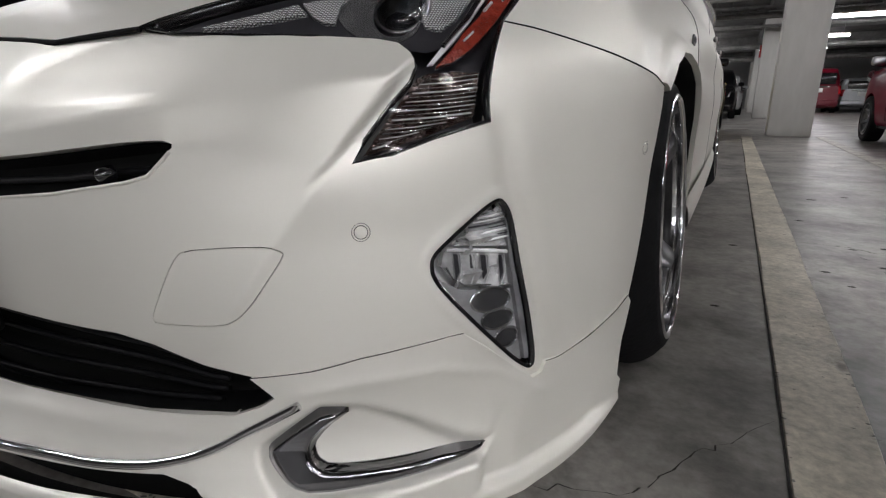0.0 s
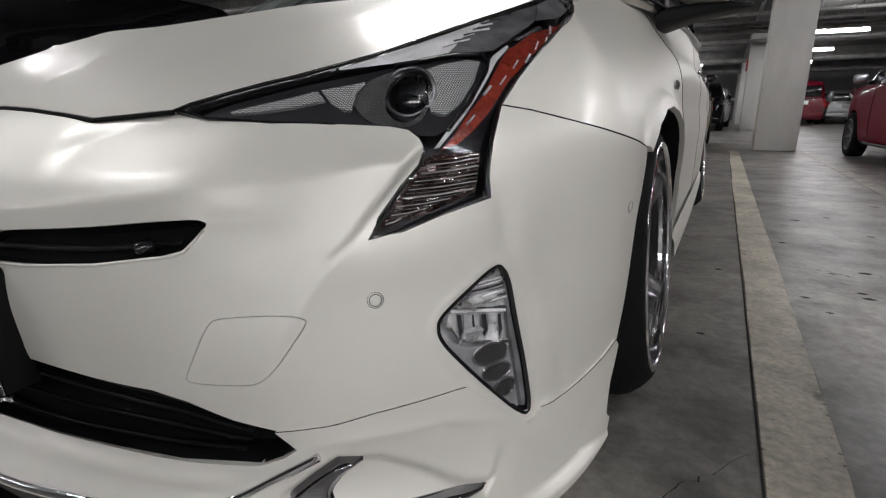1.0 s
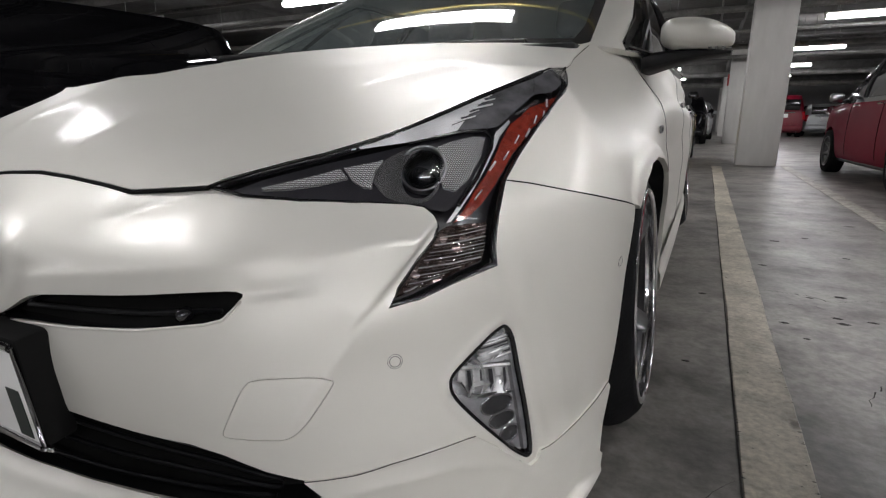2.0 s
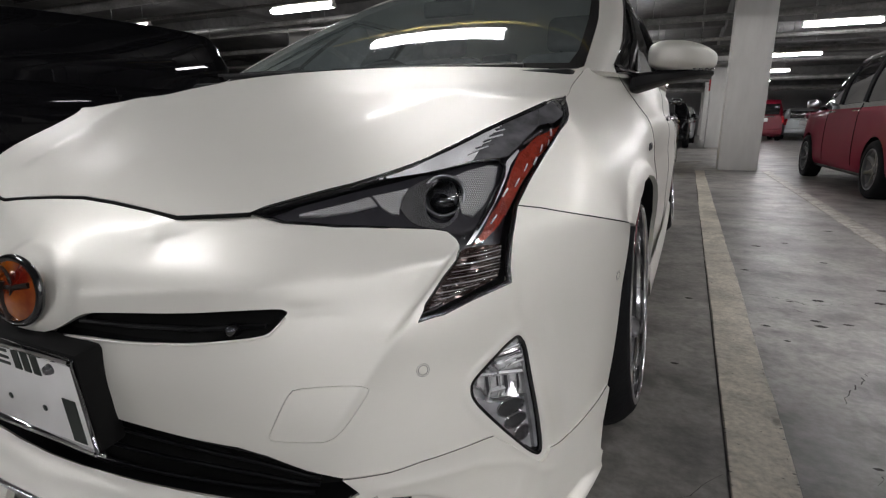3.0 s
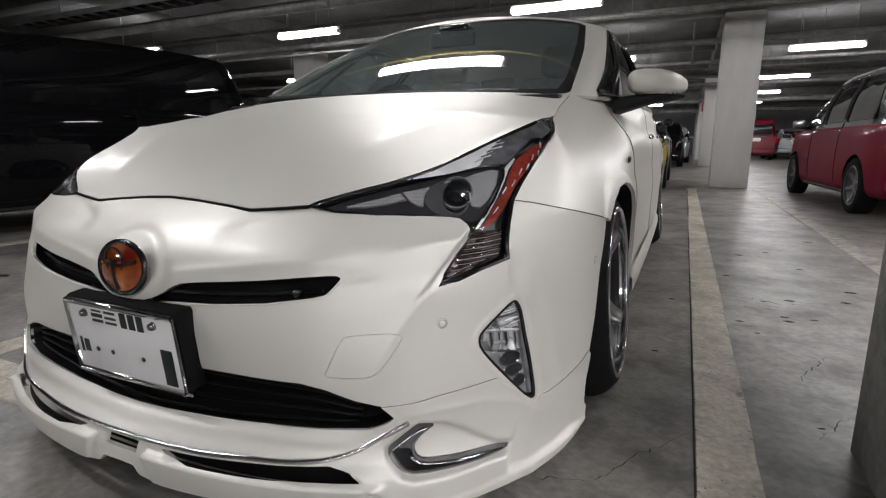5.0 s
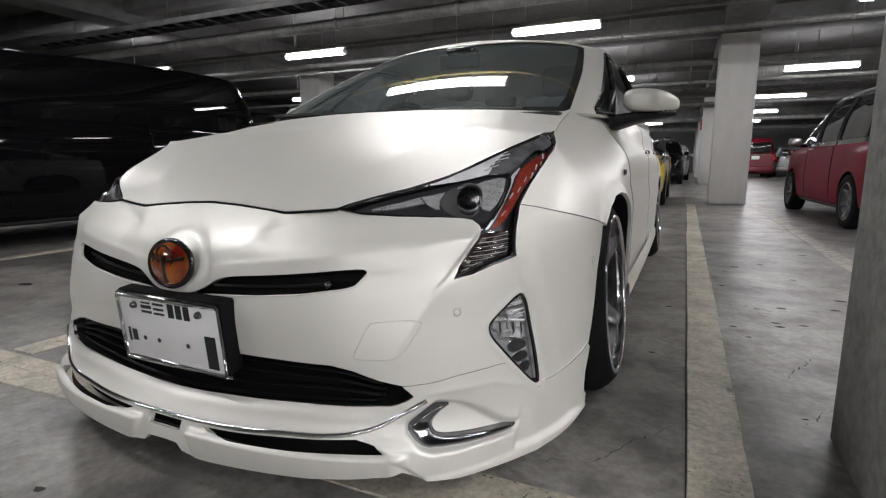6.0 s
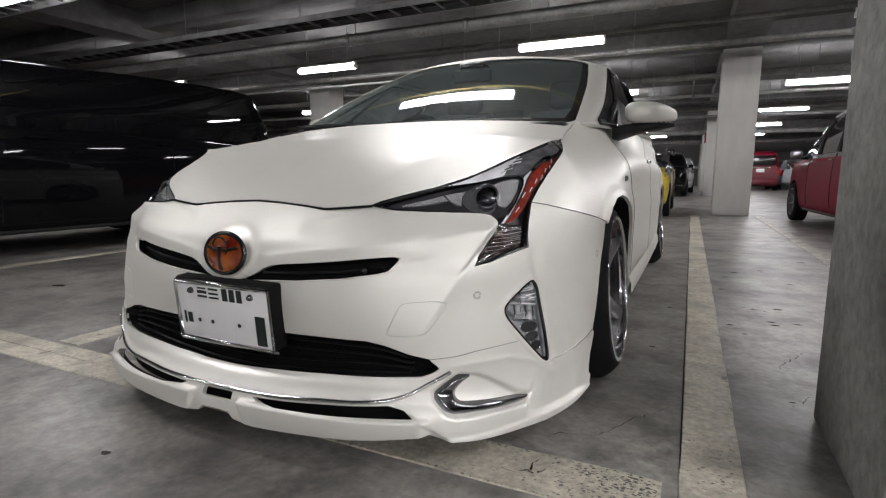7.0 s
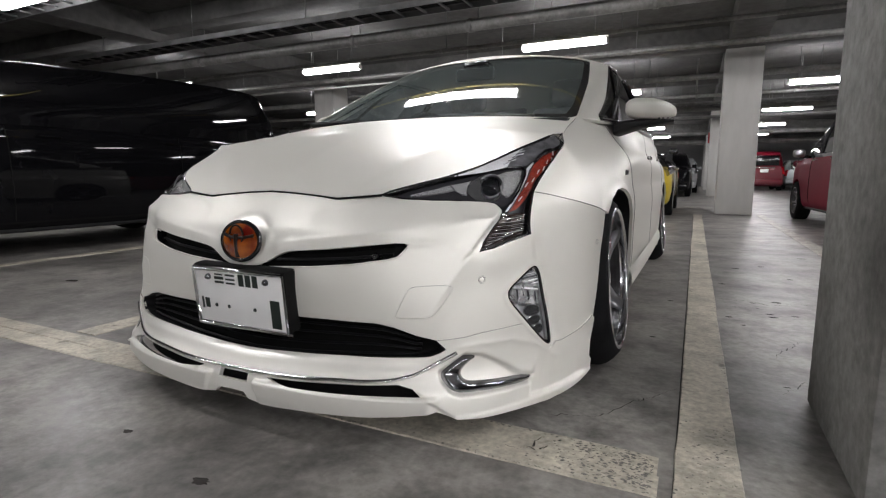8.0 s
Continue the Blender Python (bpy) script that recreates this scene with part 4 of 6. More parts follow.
# seams
for side in (1, -1):
    part("panel_gap", gap([(side * a, z) for a, z in [(0.822, 0.648)] + SEAM_2]), INNER_DARK, car)
    part("panel_gap", gap([(side * a, z) for a, z in KIT_SEAM if a < 0.81], 0.0007, 0.0042), INNER_DARK, car)
    part("panel_gap", gap([(side * a, z) for a, z in KIT_SEAM if a > 0.935], 0.0007, 0.0042), INNER_DARK, car)

# ---- head lamps ----
AMBER_AREA = [(1.06, 0.776), (0.925, 0.759), (0.857, 0.732), (0.831, 0.708), (0.792, 0.662), (0.768, 0.642), (0.753, 0.622), (0.736, 0.600), (0.759, 0.604), (0.778, 0.618), (0.817, 0.652), (0.850, 0.683), (0.916, 0.723)]
TURN_AREA = [(0.718, 0.592), (0.733, 0.600), (0.798, 0.600), (0.799, 0.548), (0.740, 0.528), (0.672, 0.510), (0.692, 0.546)]
MESH_IN = [(0.433, 0.644), (0.481, 0.654), (0.525, 0.663), (0.555, 0.671), (0.563, 0.665), (0.570, 0.660), (0.531, 0.652), (0.483, 0.646)]
MESH_MID = [(0.561, 0.672), (0.605, 0.679), (0.618, 0.682), (0.610, 0.668), (0.607, 0.655), (0.609, 0.648), (0.596, 0.649), (0.578, 0.657)]
MESH_OUT = [(0.703, 0.698), (0.730, 0.706), (0.774, 0.713), (0.798, 0.711), (0.786, 0.684), (0.761, 0.656), (0.738, 0.642), (0.718, 0.646), (0.712, 0.664), (0.712, 0.682)]
EYE_AREA = [(0.604, 0.660), (0.608, 0.672), (0.629, 0.688), (0.661, 0.700), (0.700, 0.694), (0.716, 0.664), (0.709, 0.640), (0.688, 0.628), (0.656, 0.630), (0.629, 0.638)]
WHITE_STRIPE = [(0.857, 0.737), (0.822, 0.719), (0.801, 0.692), (0.774, 0.662), (0.745, 0.628), (0.727, 0.602), (0.734, 0.603), (0.752, 0.625), (0.786, 0.661), (0.812, 0.690), (0.831, 0.714), (0.860, 0.734)]
dots = bpy.data.materials.new("dotted_reflector")
dots.use_nodes = True
_nt = dots.node_tree
_tc, _vo, _bp = _nt.nodes.new("ShaderNodeTexCoord"), _nt.nodes.new("ShaderNodeTexVoronoi"), _nt.nodes.new("ShaderNodeBump")
_vo.inputs["Scale"].default_value, _vo.inputs["Randomness"].default_value = 400, 0.0
_bp.inputs["Strength"].default_value, _bp.inputs["Distance"].default_value = 0.8, 0.003
_ra = _nt.nodes.new("ShaderNodeMapRange")
for _i, _v in zip((1, 2, 3, 4), (0.34, 0.50, 0.98, 0.02)):
    _ra.inputs[_i].default_value = _v
_nt.links.new(_tc.outputs["Object"], _vo.inputs["Vector"])
_nt.links.new(_vo.outputs["Distance"], _bp.inputs["Height"])
_nt.links.new(_vo.outputs["Distance"], _ra.inputs[0])
_nt.links.new(_ra.outputs[0], _nt.nodes["Principled BSDF"].inputs["Base Color"])
_nt.links.new(_bp.outputs[0], _nt.nodes["Principled BSDF"].inputs["Normal"])
for _k, _v in (("Base Color", (0.75, 0.75, 0.77, 1)), ("Metallic", 0.0), ("Roughness", 0.3)):
    _nt.nodes["Principled BSDF"].inputs[_k].default_value = _v


def facets(depth, na, nz, lean):
    """A reflector pressed into small slanted facets."""
    def out(a, z):
        u, v = a * na + lean * z * na, z * nz
        p, q = u % 1, v % 1
        k1 = np.sin(np.floor(u) * 12.9898 + np.floor(v) * 78.233) * 43758.5453 % 1
        k2 = np.sin(np.floor(u) * 39.346 + np.floor(v) * 11.135) * 24634.6345 % 1
        return depth + 0.40 / na * (p - 0.5) * (2 * k1 - 1) + 0.9 / nz * (q - 0.5) * (2 * k2 - 1)
    return out


def head_lamp(side):
    turn = (lambda p: p) if side > 0 else flip
    lamp = part("headlight", on_poly(shrunk(turn(LAMP), -0.002), -0.040, 0.007), LAMP_DARK, car, "slanted clear headlight with a projector and an amber reflector")
    part("lamp_wall", band(shrunk(turn(LAMP), 0.0014), -0.001, -0.042), BLACK_TRIM, lamp)
    q = np.asarray(turn(LAMP), float)
    part("gasket", tube(body(-0.0005)(q[:, 0], q[:, 1]), 0.0019, 8, True), GLOSS_BLACK, lamp, "black rubber gasket")
    part("rim_mask", rim_strip(q, 0.0030, -0.002), GLOSS_BLACK, lamp)
    eye_bezel = [(0.40, 0.644), (0.43, 0.636), (0.516, 0.632), (0.59, 0.630), (0.664, 0.626), (0.69, 0.622), (0.725, 0.618), (0.742, 0.626), (0.775, 0.660), (0.806, 0.698),
                 (0.81, 0.714), (0.76, 0.722), (0.70, 0.716), (0.62, 0.698), (0.53, 0.680), (0.44, 0.658)]
    eye_hole = [(side * (0.679 + 0.034 * math.cos(t)), 0.665 + 0.034 * math.sin(t)) for t in np.linspace(0, 2 * math.pi, 40, endpoint=False)]
    part("bezel", carve(body(-0.0135), spaced(min(0.395 * side, 0.815 * side), max(0.395 * side, 0.815 * side), 0.0035), spaced(0.615, 0.725, 0.0035), turn(eye_bezel), [eye_hole]), LAMP_DARK, lamp, "smooth dark grey bezel")
    part("amber_reflector", on_poly(shrunk(turn(AMBER_AREA), 0.002), -0.010, 0.004, 0.006), AMBER, lamp, "amber side reflector")
    # bright bars drawn as the lamps' glints on the amber reflector
    for k in range(8):
        f = k / 7
        pa, pz = 0.775 + 0.215 * f, 0.636 + 0.122 * f ** 0.72
        pz += 0.006 * (k % 2) - 0.002
        glint = np.array([(side * (pa - 0.006), pz - 0.005), (side * pa, pz), (side * (pa + 0.007), pz + 0.006)])
        part("glint_bar", tube(body(-0.0075)(glint[:, 0], glint[:, 1]), 0.0012 + 0.0006 * (k % 3 == 1), 6), BRIGHT, lamp)
    for k in range(16):
        z = 0.519 + 0.0048 * k
        a0 = np.interp(z, [0.510, 0.546, 0.580, 0.600], [0.674, 0.694, 0.716, 0.730]) + 0.002
        a1 = min(0.796, 0.674 + (z - 0.511) / 0.038 * 0.122)
        if a1 - a0 > 0.008:
            rib = np.array([(side * a0, z - 0.002), (side * (0.5 * (a0 + a1)), z), (side * a1, z + 0.004)])
            part("turn_rib", tube(body(-0.0165)(rib[:, 0], rib[:, 1]), 0.0006 + 0.0004 * (k % 3 == 0), 6), CHROME if k % 2 else LAMP_SATIN, lamp)
    part("light_guide", on_poly(turn(WHITE_STRIPE), -0.009, 0.004, 0.004), BRIGHT, lamp)
    part("turn_reflector", on_poly(turn(TURN_AREA), facets(-0.022, 70, 210, 0.5), 0.0020), TURN, lamp, "faceted silver turn lamp", smooth=False)
    # pale upper reflector; its lightness paints the ceiling reflected in the lens
    part("upper_reflector", on_poly(turn([(0.56, 0.690), (0.602, 0.7015), (0.632, 0.7125), (0.688, 0.7325), (0.774, 0.7615), (0.834, 0.777), (0.800, 0.763), (0.768, 0.747), (0.740, 0.717), (0.70, 0.709), (0.653, 0.701)]), -0.003, 0.0035), STREAKED, lamp, "streaked silver upper reflector, paled to paint the ceiling's reflection")
    part("smoked_reflector", on_poly(turn([(0.834, 0.777), (0.905, 0.790), (0.99, 0.801), (0.945, 0.772), (0.885, 0.750), (0.836, 0.728), (0.825, 0.722), (0.798, 0.720), (0.75, 0.718), (0.741, 0.7175), (0.769, 0.747), (0.801, 0.763)]), -0.003, 0.0035), SMOKED_STREAKS, lamp, "smoked grey outer reflector")
    for k in range(9):
        f = k / 8
        streak = np.array([(side * (0.728 + 0.07 * f), 0.724 + 0.040 * f), (side * (0.760 + 0.066 * f + 0.008 * (k % 3)), 0.733 + 0.036 * f)])
        part("streak", tube(body(-0.0022)(streak[:, 0], streak[:, 1]), 0.0006 + 0.0005 * (k % 3), 6), BRIGHT if k % 2 else SMOKED_STREAKS, lamp)
    part("end_reflector", on_poly(turn([(0.992, 0.801), (1.06, 0.810), (1.21, 0.822), (1.15, 0.797), (1.02, 0.776), (0.985, 0.775), (0.947, 0.772)]), -0.003, 0.0035), SMOKED_STREAKS, lamp, "smoked end of the reflector")
    part("mesh_trim", tube(body(-0.006)(side * np.array([0.655, 0.70, 0.75, 0.798, 0.812, 0.806, 0.775, 0.742]), np.array([0.702, 0.710, 0.718, 0.719, 0.708, 0.694, 0.656, 0.622])), 0.0032, 8), GLOSS_BLACK, lamp, "thick black trim round the mesh")
    # small bright teeth, also painting sparkle into the amber's upper edge
    for k in range(9):
        f = k / 8
        part("glint_tooth", box(*body(-0.011)(np.array(side * (0.885 + 0.075 * f)), np.array(0.748 + 0.020 * f)), 0.004, 0.012, 0.004), HEAD_CLEAR, lamp)
    part("inner_mesh", on_poly(turn(MESH_IN), -0.009, 0.005, 0.008), dots, lamp, "dotted silver reflector")
    part("middle_mesh", on_poly(turn(MESH_MID), -0.009, 0.004, 0.006), dots, lamp, "dotted silver reflector")
    part("outer_mesh", on_poly(turn(MESH_OUT), -0.009, 0.005, 0.008), dots, lamp, "dotted silver reflector")
    hole = [(side * (0.681 + 0.0305 * math.cos(t)), 0.665 + 0.0305 * math.sin(t)) for t in np.linspace(0, 2 * math.pi, 40, endpoint=False)]
    area = np.asarray(turn(rounded(EYE_AREA, 2)), float)
    part("eye_surround", carve(body(-0.011), spaced(area[:, 0].min() - 0.004, area[:, 0].max() + 0.004, 0.0035), spaced(0.622, 0.706, 0.0035), area, [hole], rim=0.010), SURROUND, lamp, "silver projector surround")
    m = Matrix.Translation((side * 0.6135, 0.314, 0.664)) @ Vector((side * 0.28, -0.88, 0.40)).to_track_quat("Z", "Y").to_matrix().to_4x4()
    eye = part("projector", moved(lathe([(-0.012, 0.0350), (0.000, 0.0345), (0.003, 0.0328), (0.001, 0.0300), (-0.010, 0.0295), (-0.02, 0.029)], 40, "z"), m), SATIN, lamp, "silver ringed projector")
    part("projector_lens", moved(lathe([(-0.008 + 0.014 * math.cos(t), 0.0295 * math.sin(t)) for t in np.linspace(0, math.pi / 2, 12)][::-1], 40, "z"), m), BALL, eye)
    part("projector_bowl", moved(lathe([(-0.035, 0.0), (-0.03, 0.018), (-0.012, 0.0292)], 32, "z"), m), LAMP_GREY, eye)
    pane = part("lamp_lens", on_poly(turn(LAMP), 0.0008, 0.006), LENS, lamp, "clear lens")
    pane.visible_shadow = False
    return lamp


def fog_lamp(side):
    turn = (lambda p: p) if side > 0 else flip
    q = np.asarray(turn(FOG), float)
    lamp = part("fog_light", on_poly(shrunk(q, -0.002), -0.034, 0.006), STREAKED, car, "triangular fog light with three round LEDs in a black frame")
    part("lamp_wall", band(shrunk(turn(FOG), 0.0014), 0.0, -0.036), BLACK_TRIM, lamp)
    part("frame", rim_strip(q, 0.0042, 0.001), GLOSS_BLACK, lamp, "black frame")
    part("side_bar", on_poly(turn([(0.846, 0.442), (0.852, 0.434), (0.870, 0.388), (0.894, 0.322), (0.917, 0.250), (0.908, 0.251), (0.882, 0.324), (0.860, 0.386)]), -0.006, 0.004, 0.02), LAMP_GREY, lamp, "satin side bar")
    part("top_reflector", on_poly(turn([(0.840, 0.446), (0.860, 0.398), (0.780, 0.409), (0.795, 0.426)]), facets(-0.009, 9, 130, -0.3), 0.0026), FACET, lamp, "ribbed silver reflector", smooth=False)
    part("bowl", on_poly(turn([(0.776, 0.405), (0.862, 0.392), (0.876, 0.350), (0.803, 0.360), (0.774, 0.386)]), facets(-0.015, 40, 40, 0.2), 0.003, 0.01), FACET, lamp, "faceted silver bowl", smooth=False)
    for k in range(7):
        z = 0.4075 + 0.0045 * k
        a0, a1 = 0.783 + max(0.0, z - 0.411) * 1.15, 0.858 - (z - 0.400) * 0.42
        rib = np.array(turn([(a0, z), (0.5 * (a0 + a1), z + 0.001), (a1, z + 0.003)]))
        part("reflector_rib", tube(body(-0.006)(rib[:, 0], rib[:, 1]), 0.0008 if k % 2 else 0.0013, 6, False), LAMP_DARK if k in (1, 3, 4) else STREAKED, lamp)
    shelf = np.array(turn([(0.775, 0.404), (0.81, 0.400), (0.862, 0.391)]))
    part("shelf", tube(body(-0.010)(shelf[:, 0], shelf[:, 1]), 0.0024, 8, False), STREAKED, lamp, "bright shelf between the reflectors")
    # dark wedges and bright rods, added to paint the chrome bowl's reflected contrast
    for a, w in ((0.789, 0.0028), (0.809, 0.0014), (0.826, 0.0036), (0.851, 0.0024)):
        z = 0.404 - (a - 0.775) * 0.15
        part("dark_wedge", on_poly(turn([(a - w, z - 0.004), (a + w, z - 0.005), (a + w + 0.006, z - 0.026), (a - w * 0.3 + 0.006, z - 0.034)]), -0.012, 0.002), LAMP_DARK, lamp)
        flute = np.array(turn([(a + w + 0.002, z - 0.005), (a + w + 0.007, z - 0.024), (a + w + 0.004, z - 0.038)]))
        part("flute", tube(body(-0.010)(flute[:, 0], flute[:, 1]), 0.0006 + 0.22 * w, 6, False), FACET, lamp)
    hem = np.array(turn([(0.779, 0.384), (0.790, 0.370), (0.806, 0.361), (0.840, 0.356), (0.872, 0.351)]))
    part("bowl_rim", tube(body(-0.011)(hem[:, 0], hem[:, 1]), 0.0011, 6, False), CHROME, lamp)
    panel = np.asarray(turn([(0.772, 0.372), (0.803, 0.355), (0.876, 0.345), (0.896, 0.302), (0.914, 0.252), (0.908, 0.248), (0.884, 0.264), (0.838, 0.304), (0.797, 0.342)]), float)
    part("led_panel", on_poly(panel, -0.0135, 0.004), LAMP_SATIN, lamp, "satin grey panel round the LEDs")
    for a, z, ra, rz in ((0.846, 0.337, 0.028, 0.0145), (0.860, 0.311, 0.023, 0.0125), (0.878, 0.284, 0.0175, 0.0125)):
        th = np.linspace(0, 2 * math.pi, 28, endpoint=False)
        ring = [(side * (a + ra * math.cos(t)), z + rz * math.sin(t) - 0.10 * ra * math.cos(t)) for t in th]
        led = part("led_ring", tube(body(-0.0115)(np.array(ring)[:, 0], np.array(ring)[:, 1]), 0.0017, 8, True), CHROME, lamp, "chrome ringed LED")
        part("led_lens", on_poly(shrunk(ring, 0.001), lambda a, z: -0.0125 + 0.0 * a, 0.003), SMOKED_CHROME, led)
    pane = part("lamp_lens", on_poly(shrunk(q, 0.004), -0.002, 0.006), LENS, lamp, "clear lens")
    pane.visible_shadow = False
    return lamp


for side in (1, -1):
    head_lamp(side)
    fog_lamp(side)

# ---- fenders, doors and flanks ----
G = GIRTH - 0.6
FRONT_AXLE, REAR_AXLE, HUB_Z = 0.97, 3.68, 0.318
ARCH = [(0.577, 0.10), (0.585, 0.30), (0.602, 0.42), (0.628, 0.52), (0.664, 0.575), (0.74, 0.618), (0.85, 0.643), (0.97, 0.649), (1.08, 0.638), (1.18, 0.598),
        (1.255, 0.52), (1.298, 0.42), (1.312, 0.28), (1.312, 0.10)]


def flank(name, outline, cuts=(), step_u=0.012, label="", soft=0, lip=None):
    obs = []
    for side in (1, -1):
        turn = (lambda p: p) if side > 0 else flip
        q = np.asarray(turn(outline), float)
        geo = carve(body(0), spaced(q[:, 0].min(), q[:, 0].max(), step_u), spaced(q[:, 1].min(), q[:, 1].max(), 0.008), q, [turn(c) for c in cuts], rim=0.012)
        V, F = relaxed(geo, soft)
        if lip is not None:
            # a flat lip stands proud round the wheel arch
            _, d = nearest(V[:, 1:3], [(y + lip, z) for y, z in ARCH])
            V[:, 0] += side * 0.006 * (1 - step(0.024, 0.036, d))
        obs.append(part(name, (V, F), PAINT, car, label))
    return obs


FENDER = [(0.822, 0.648)] + LAMP_SIDE + [(1.40, 0.860), (1.586, 0.907), (1.66, 0.921), (1.80, 0.928), (G + 1.47, 0.932), (G + 1.47, 0.225), (1.75, 0.225), (1.60, 0.40), (1.2, 0.583)] + SEAM_2[::-1][1:]
flank("front_fender", FENDER, [[(G + y, z) for y, z in ARCH]], 0.006, soft=140, lip=0.0)
flank("front_door", [(G + 1.474, 0.932), (G + 2.45, 0.958), (G + 2.45, 0.225), (G + 1.474, 0.225)], label="white front door")
flank("rear_door", [(G + 2.454, 0.958), (G + 3.30, 0.980), (G + 3.42, 0.70), (G + 3.30, 0.40), (G + 3.25, 0.225), (G + 2.454, 0.225)], label="white rear door")
flank("rear_quarter", [(G + 3.304, 0.980), (G + 4.5, 0.980), (G + 4.5, 0.17), (G + 3.254, 0.17), (G + 3.304, 0.40), (G + 3.424, 0.70)],
      [[(G + y + REAR_AXLE - FRONT_AXLE, z) for y, z in ARCH]])
for side in (1, -1):
    for line in ([(1.474, 0.93), (1.474, 0.5), (1.474, 0.18)], [(2.452, 0.94), (2.452, 0.5), (2.452, 0.18)], [(3.302, 0.94), (3.42, 0.70), (3.30, 0.40), (3.25, 0.18)]):
        part("panel_gap", gap([(side * (G + y), z) for y, z in line], 0.0018), INNER_DARK, car)
    arch = np.array(ARCH[1:-1])
    for ya in (0, REAR_AXLE - FRONT_AXLE):
        p = body(-0.006)(side * (G + arch[:, 0] + ya), arch[:, 1])
        inner = p.copy()
        inner[:, 0] -= side * 0.24
        n = len(p)
        part("wheel_liner", (np.concatenate((p, inner)), [(i, i + 1, n + i + 1, n + i) for i in range(n - 1)]), BLACK_TRIM, car)
    ys = np.linspace(1.36, 3.30, 40)
    rows = [(0.008, 0.290), (0.020, 0.262), (0.023, 0.222), (0.010, 0.200), (-0.08, 0.200)]
    V = np.concatenate([[(side * (0.862 + o + 0.006 * math.sin((y - 1.36) / 1.94 * math.pi)), y, z) for y in ys] for o, z in rows])
    F = [(r * 40 + i, r * 40 + i + 1, r * 40 + 41 + i, r * 40 + 40 + i) for r in range(4) for i in range(39)]
    part("side_skirt", (V, F), PAINT, car, "white side skirt")
    q = body(0.012)(side * (G + np.array([2.27, 2.33, 2.42])), np.array([0.79, 0.793, 0.79]))
    part("door_handle", tube(q, 0.011, 10, flat=0.8), CHROME, car, "chrome door handle")
    q = body(0.012)(side * (G + np.array([3.12, 3.18, 3.27])), np.array([0.80, 0.803, 0.80]))
    part("door_handle", tube(q, 0.011, 10, flat=0.8), CHROME, car, "chrome door handle")
    c = body(0.002)(np.array(side * (G + 1.30)), np.array(0.705))
    emblem = part("fender_emblem", box(c[0], c[1], c[2], 0.005, 0.070, 0.022, 0.002), SPOKE, car, "small dark chrome emblem")
    part("emblem_inlay", box(c[0] + side * 0.002, c[1], c[2], 0.004, 0.052, 0.012, 0.001), BLACK_TRIM, emblem)
    q = body(0.003)(side * (G + np.linspace(1.64, 3.28, 30)), np.linspace(0.931, 0.978, 30))
    part("belt_molding", tube(q, 0.009, 8), SATIN, car, "satin belt molding")

# ---- hood ----
corner_az = np.array([HOOD_LINE[-1]] + LAMP_TOP[::-1] + [(1.06, 0.812), (1.270, 0.828), (1.40, 0.860), (1.586, 0.907)])
edge_az = np.stack([smooth(np.arange(len(corner_az)), corner_az[:, k], np.linspace(0, len(corner_az) - 1, 160)) for k in (0, 1)], 1)
front_az = np.array(HOOD_LINE)


def hood(f, r):
    """The hood between its middle line (f 0) and its side edge (f 1), from front (r 0) to back (r 1)."""
    s, f = np.where(f < 0, -1.0, 1.0), np.abs(f)
    E = body(0.0)(edge_az[:, 0], edge_az[:, 1])
    d = np.concatenate(([0], np.cumsum(np.linalg.norm(np.diff(E, axis=0), axis=1))))
    e = np.stack([np.interp(r, d / d[-1], E[:, k]) for k in range(3)], -1)
    yc = 0.144 + (1.0 - 0.144) * r
    c = np.stack((0 * r, yc, smooth([0.14, 0.19, 0.28, 0.45, 0.7, 0.9, 1.02], [0.646, 0.676, 0.714, 0.772, 0.842, 0.886, 0.906], yc)), -1)
    p = c + (e - c) * f[..., None]
    p[..., 1] = c[..., 1] + (e[..., 1] - c[..., 1]) * f ** 2.2
    fr = body(0.0)(np.interp(f, np.linspace(0, 1, 30), np.linspace(0, 0.372, 30)), np.interp(f * 0.372, front_az[:, 0], front_az[:, 1]))
    w = (1 - step(0, 0.28, r))[..., None]
    line0 = np.stack([0 * r + E[0, k] for k in range(3)], -1)
    c0 = np.stack((0 * r, 0 * r + 0.144, 0 * r + 0.646), -1)
    straight = c0 + (line0 - c0) * f[..., None]
    straight[..., 1] = c0[..., 1] + (line0[..., 1] - c0[..., 1]) * f ** 2.2
    p = p + (fr - straight) * w
    crown = 0.030 * (1 - f ** 2) * step(0.0, 0.35, r) * (0.4 + 0.6 * r)
    off = f - np.interp(r, [0, 0.2, 0.3, 0.5, 0.7, 1.0], [0.645, 0.65, 0.66, 0.70, 0.74, 0.80])
    ridge = 0.010 * np.where(off < 0, np.exp(-(off / 0.20) ** 2), np.exp(-np.abs(off) / 0.13)) * step(0.0, 0.15, r) * (1 - step(0.70, 1.0, r))
    p[..., 2] += (crown + ridge) * (1 - step(0.93, 1.0, f)) + 0.0012
    p[..., 0] *= s
    return p


part("hood", relaxed(carve(hood, spaced(-1, 1, 0.008), spaced(0, 1, 0.0075), rim=0.006), 25), PAINT, car, "pearl white hood")
for side in (1, -1):
    r_ = np.linspace(0.0, 1.0, 90)
    part("panel_gap", tube(hood(np.full(90, side * 1.0), r_) + np.array((0, 0, -0.003)), 0.0016, 6), INNER_DARK, car)
part("panel_gap", tube(hood(np.linspace(-1, 1, 90), np.zeros(90)) + np.array((0, -0.001, -0.004)), 0.0034, 6), INNER_DARK, car)

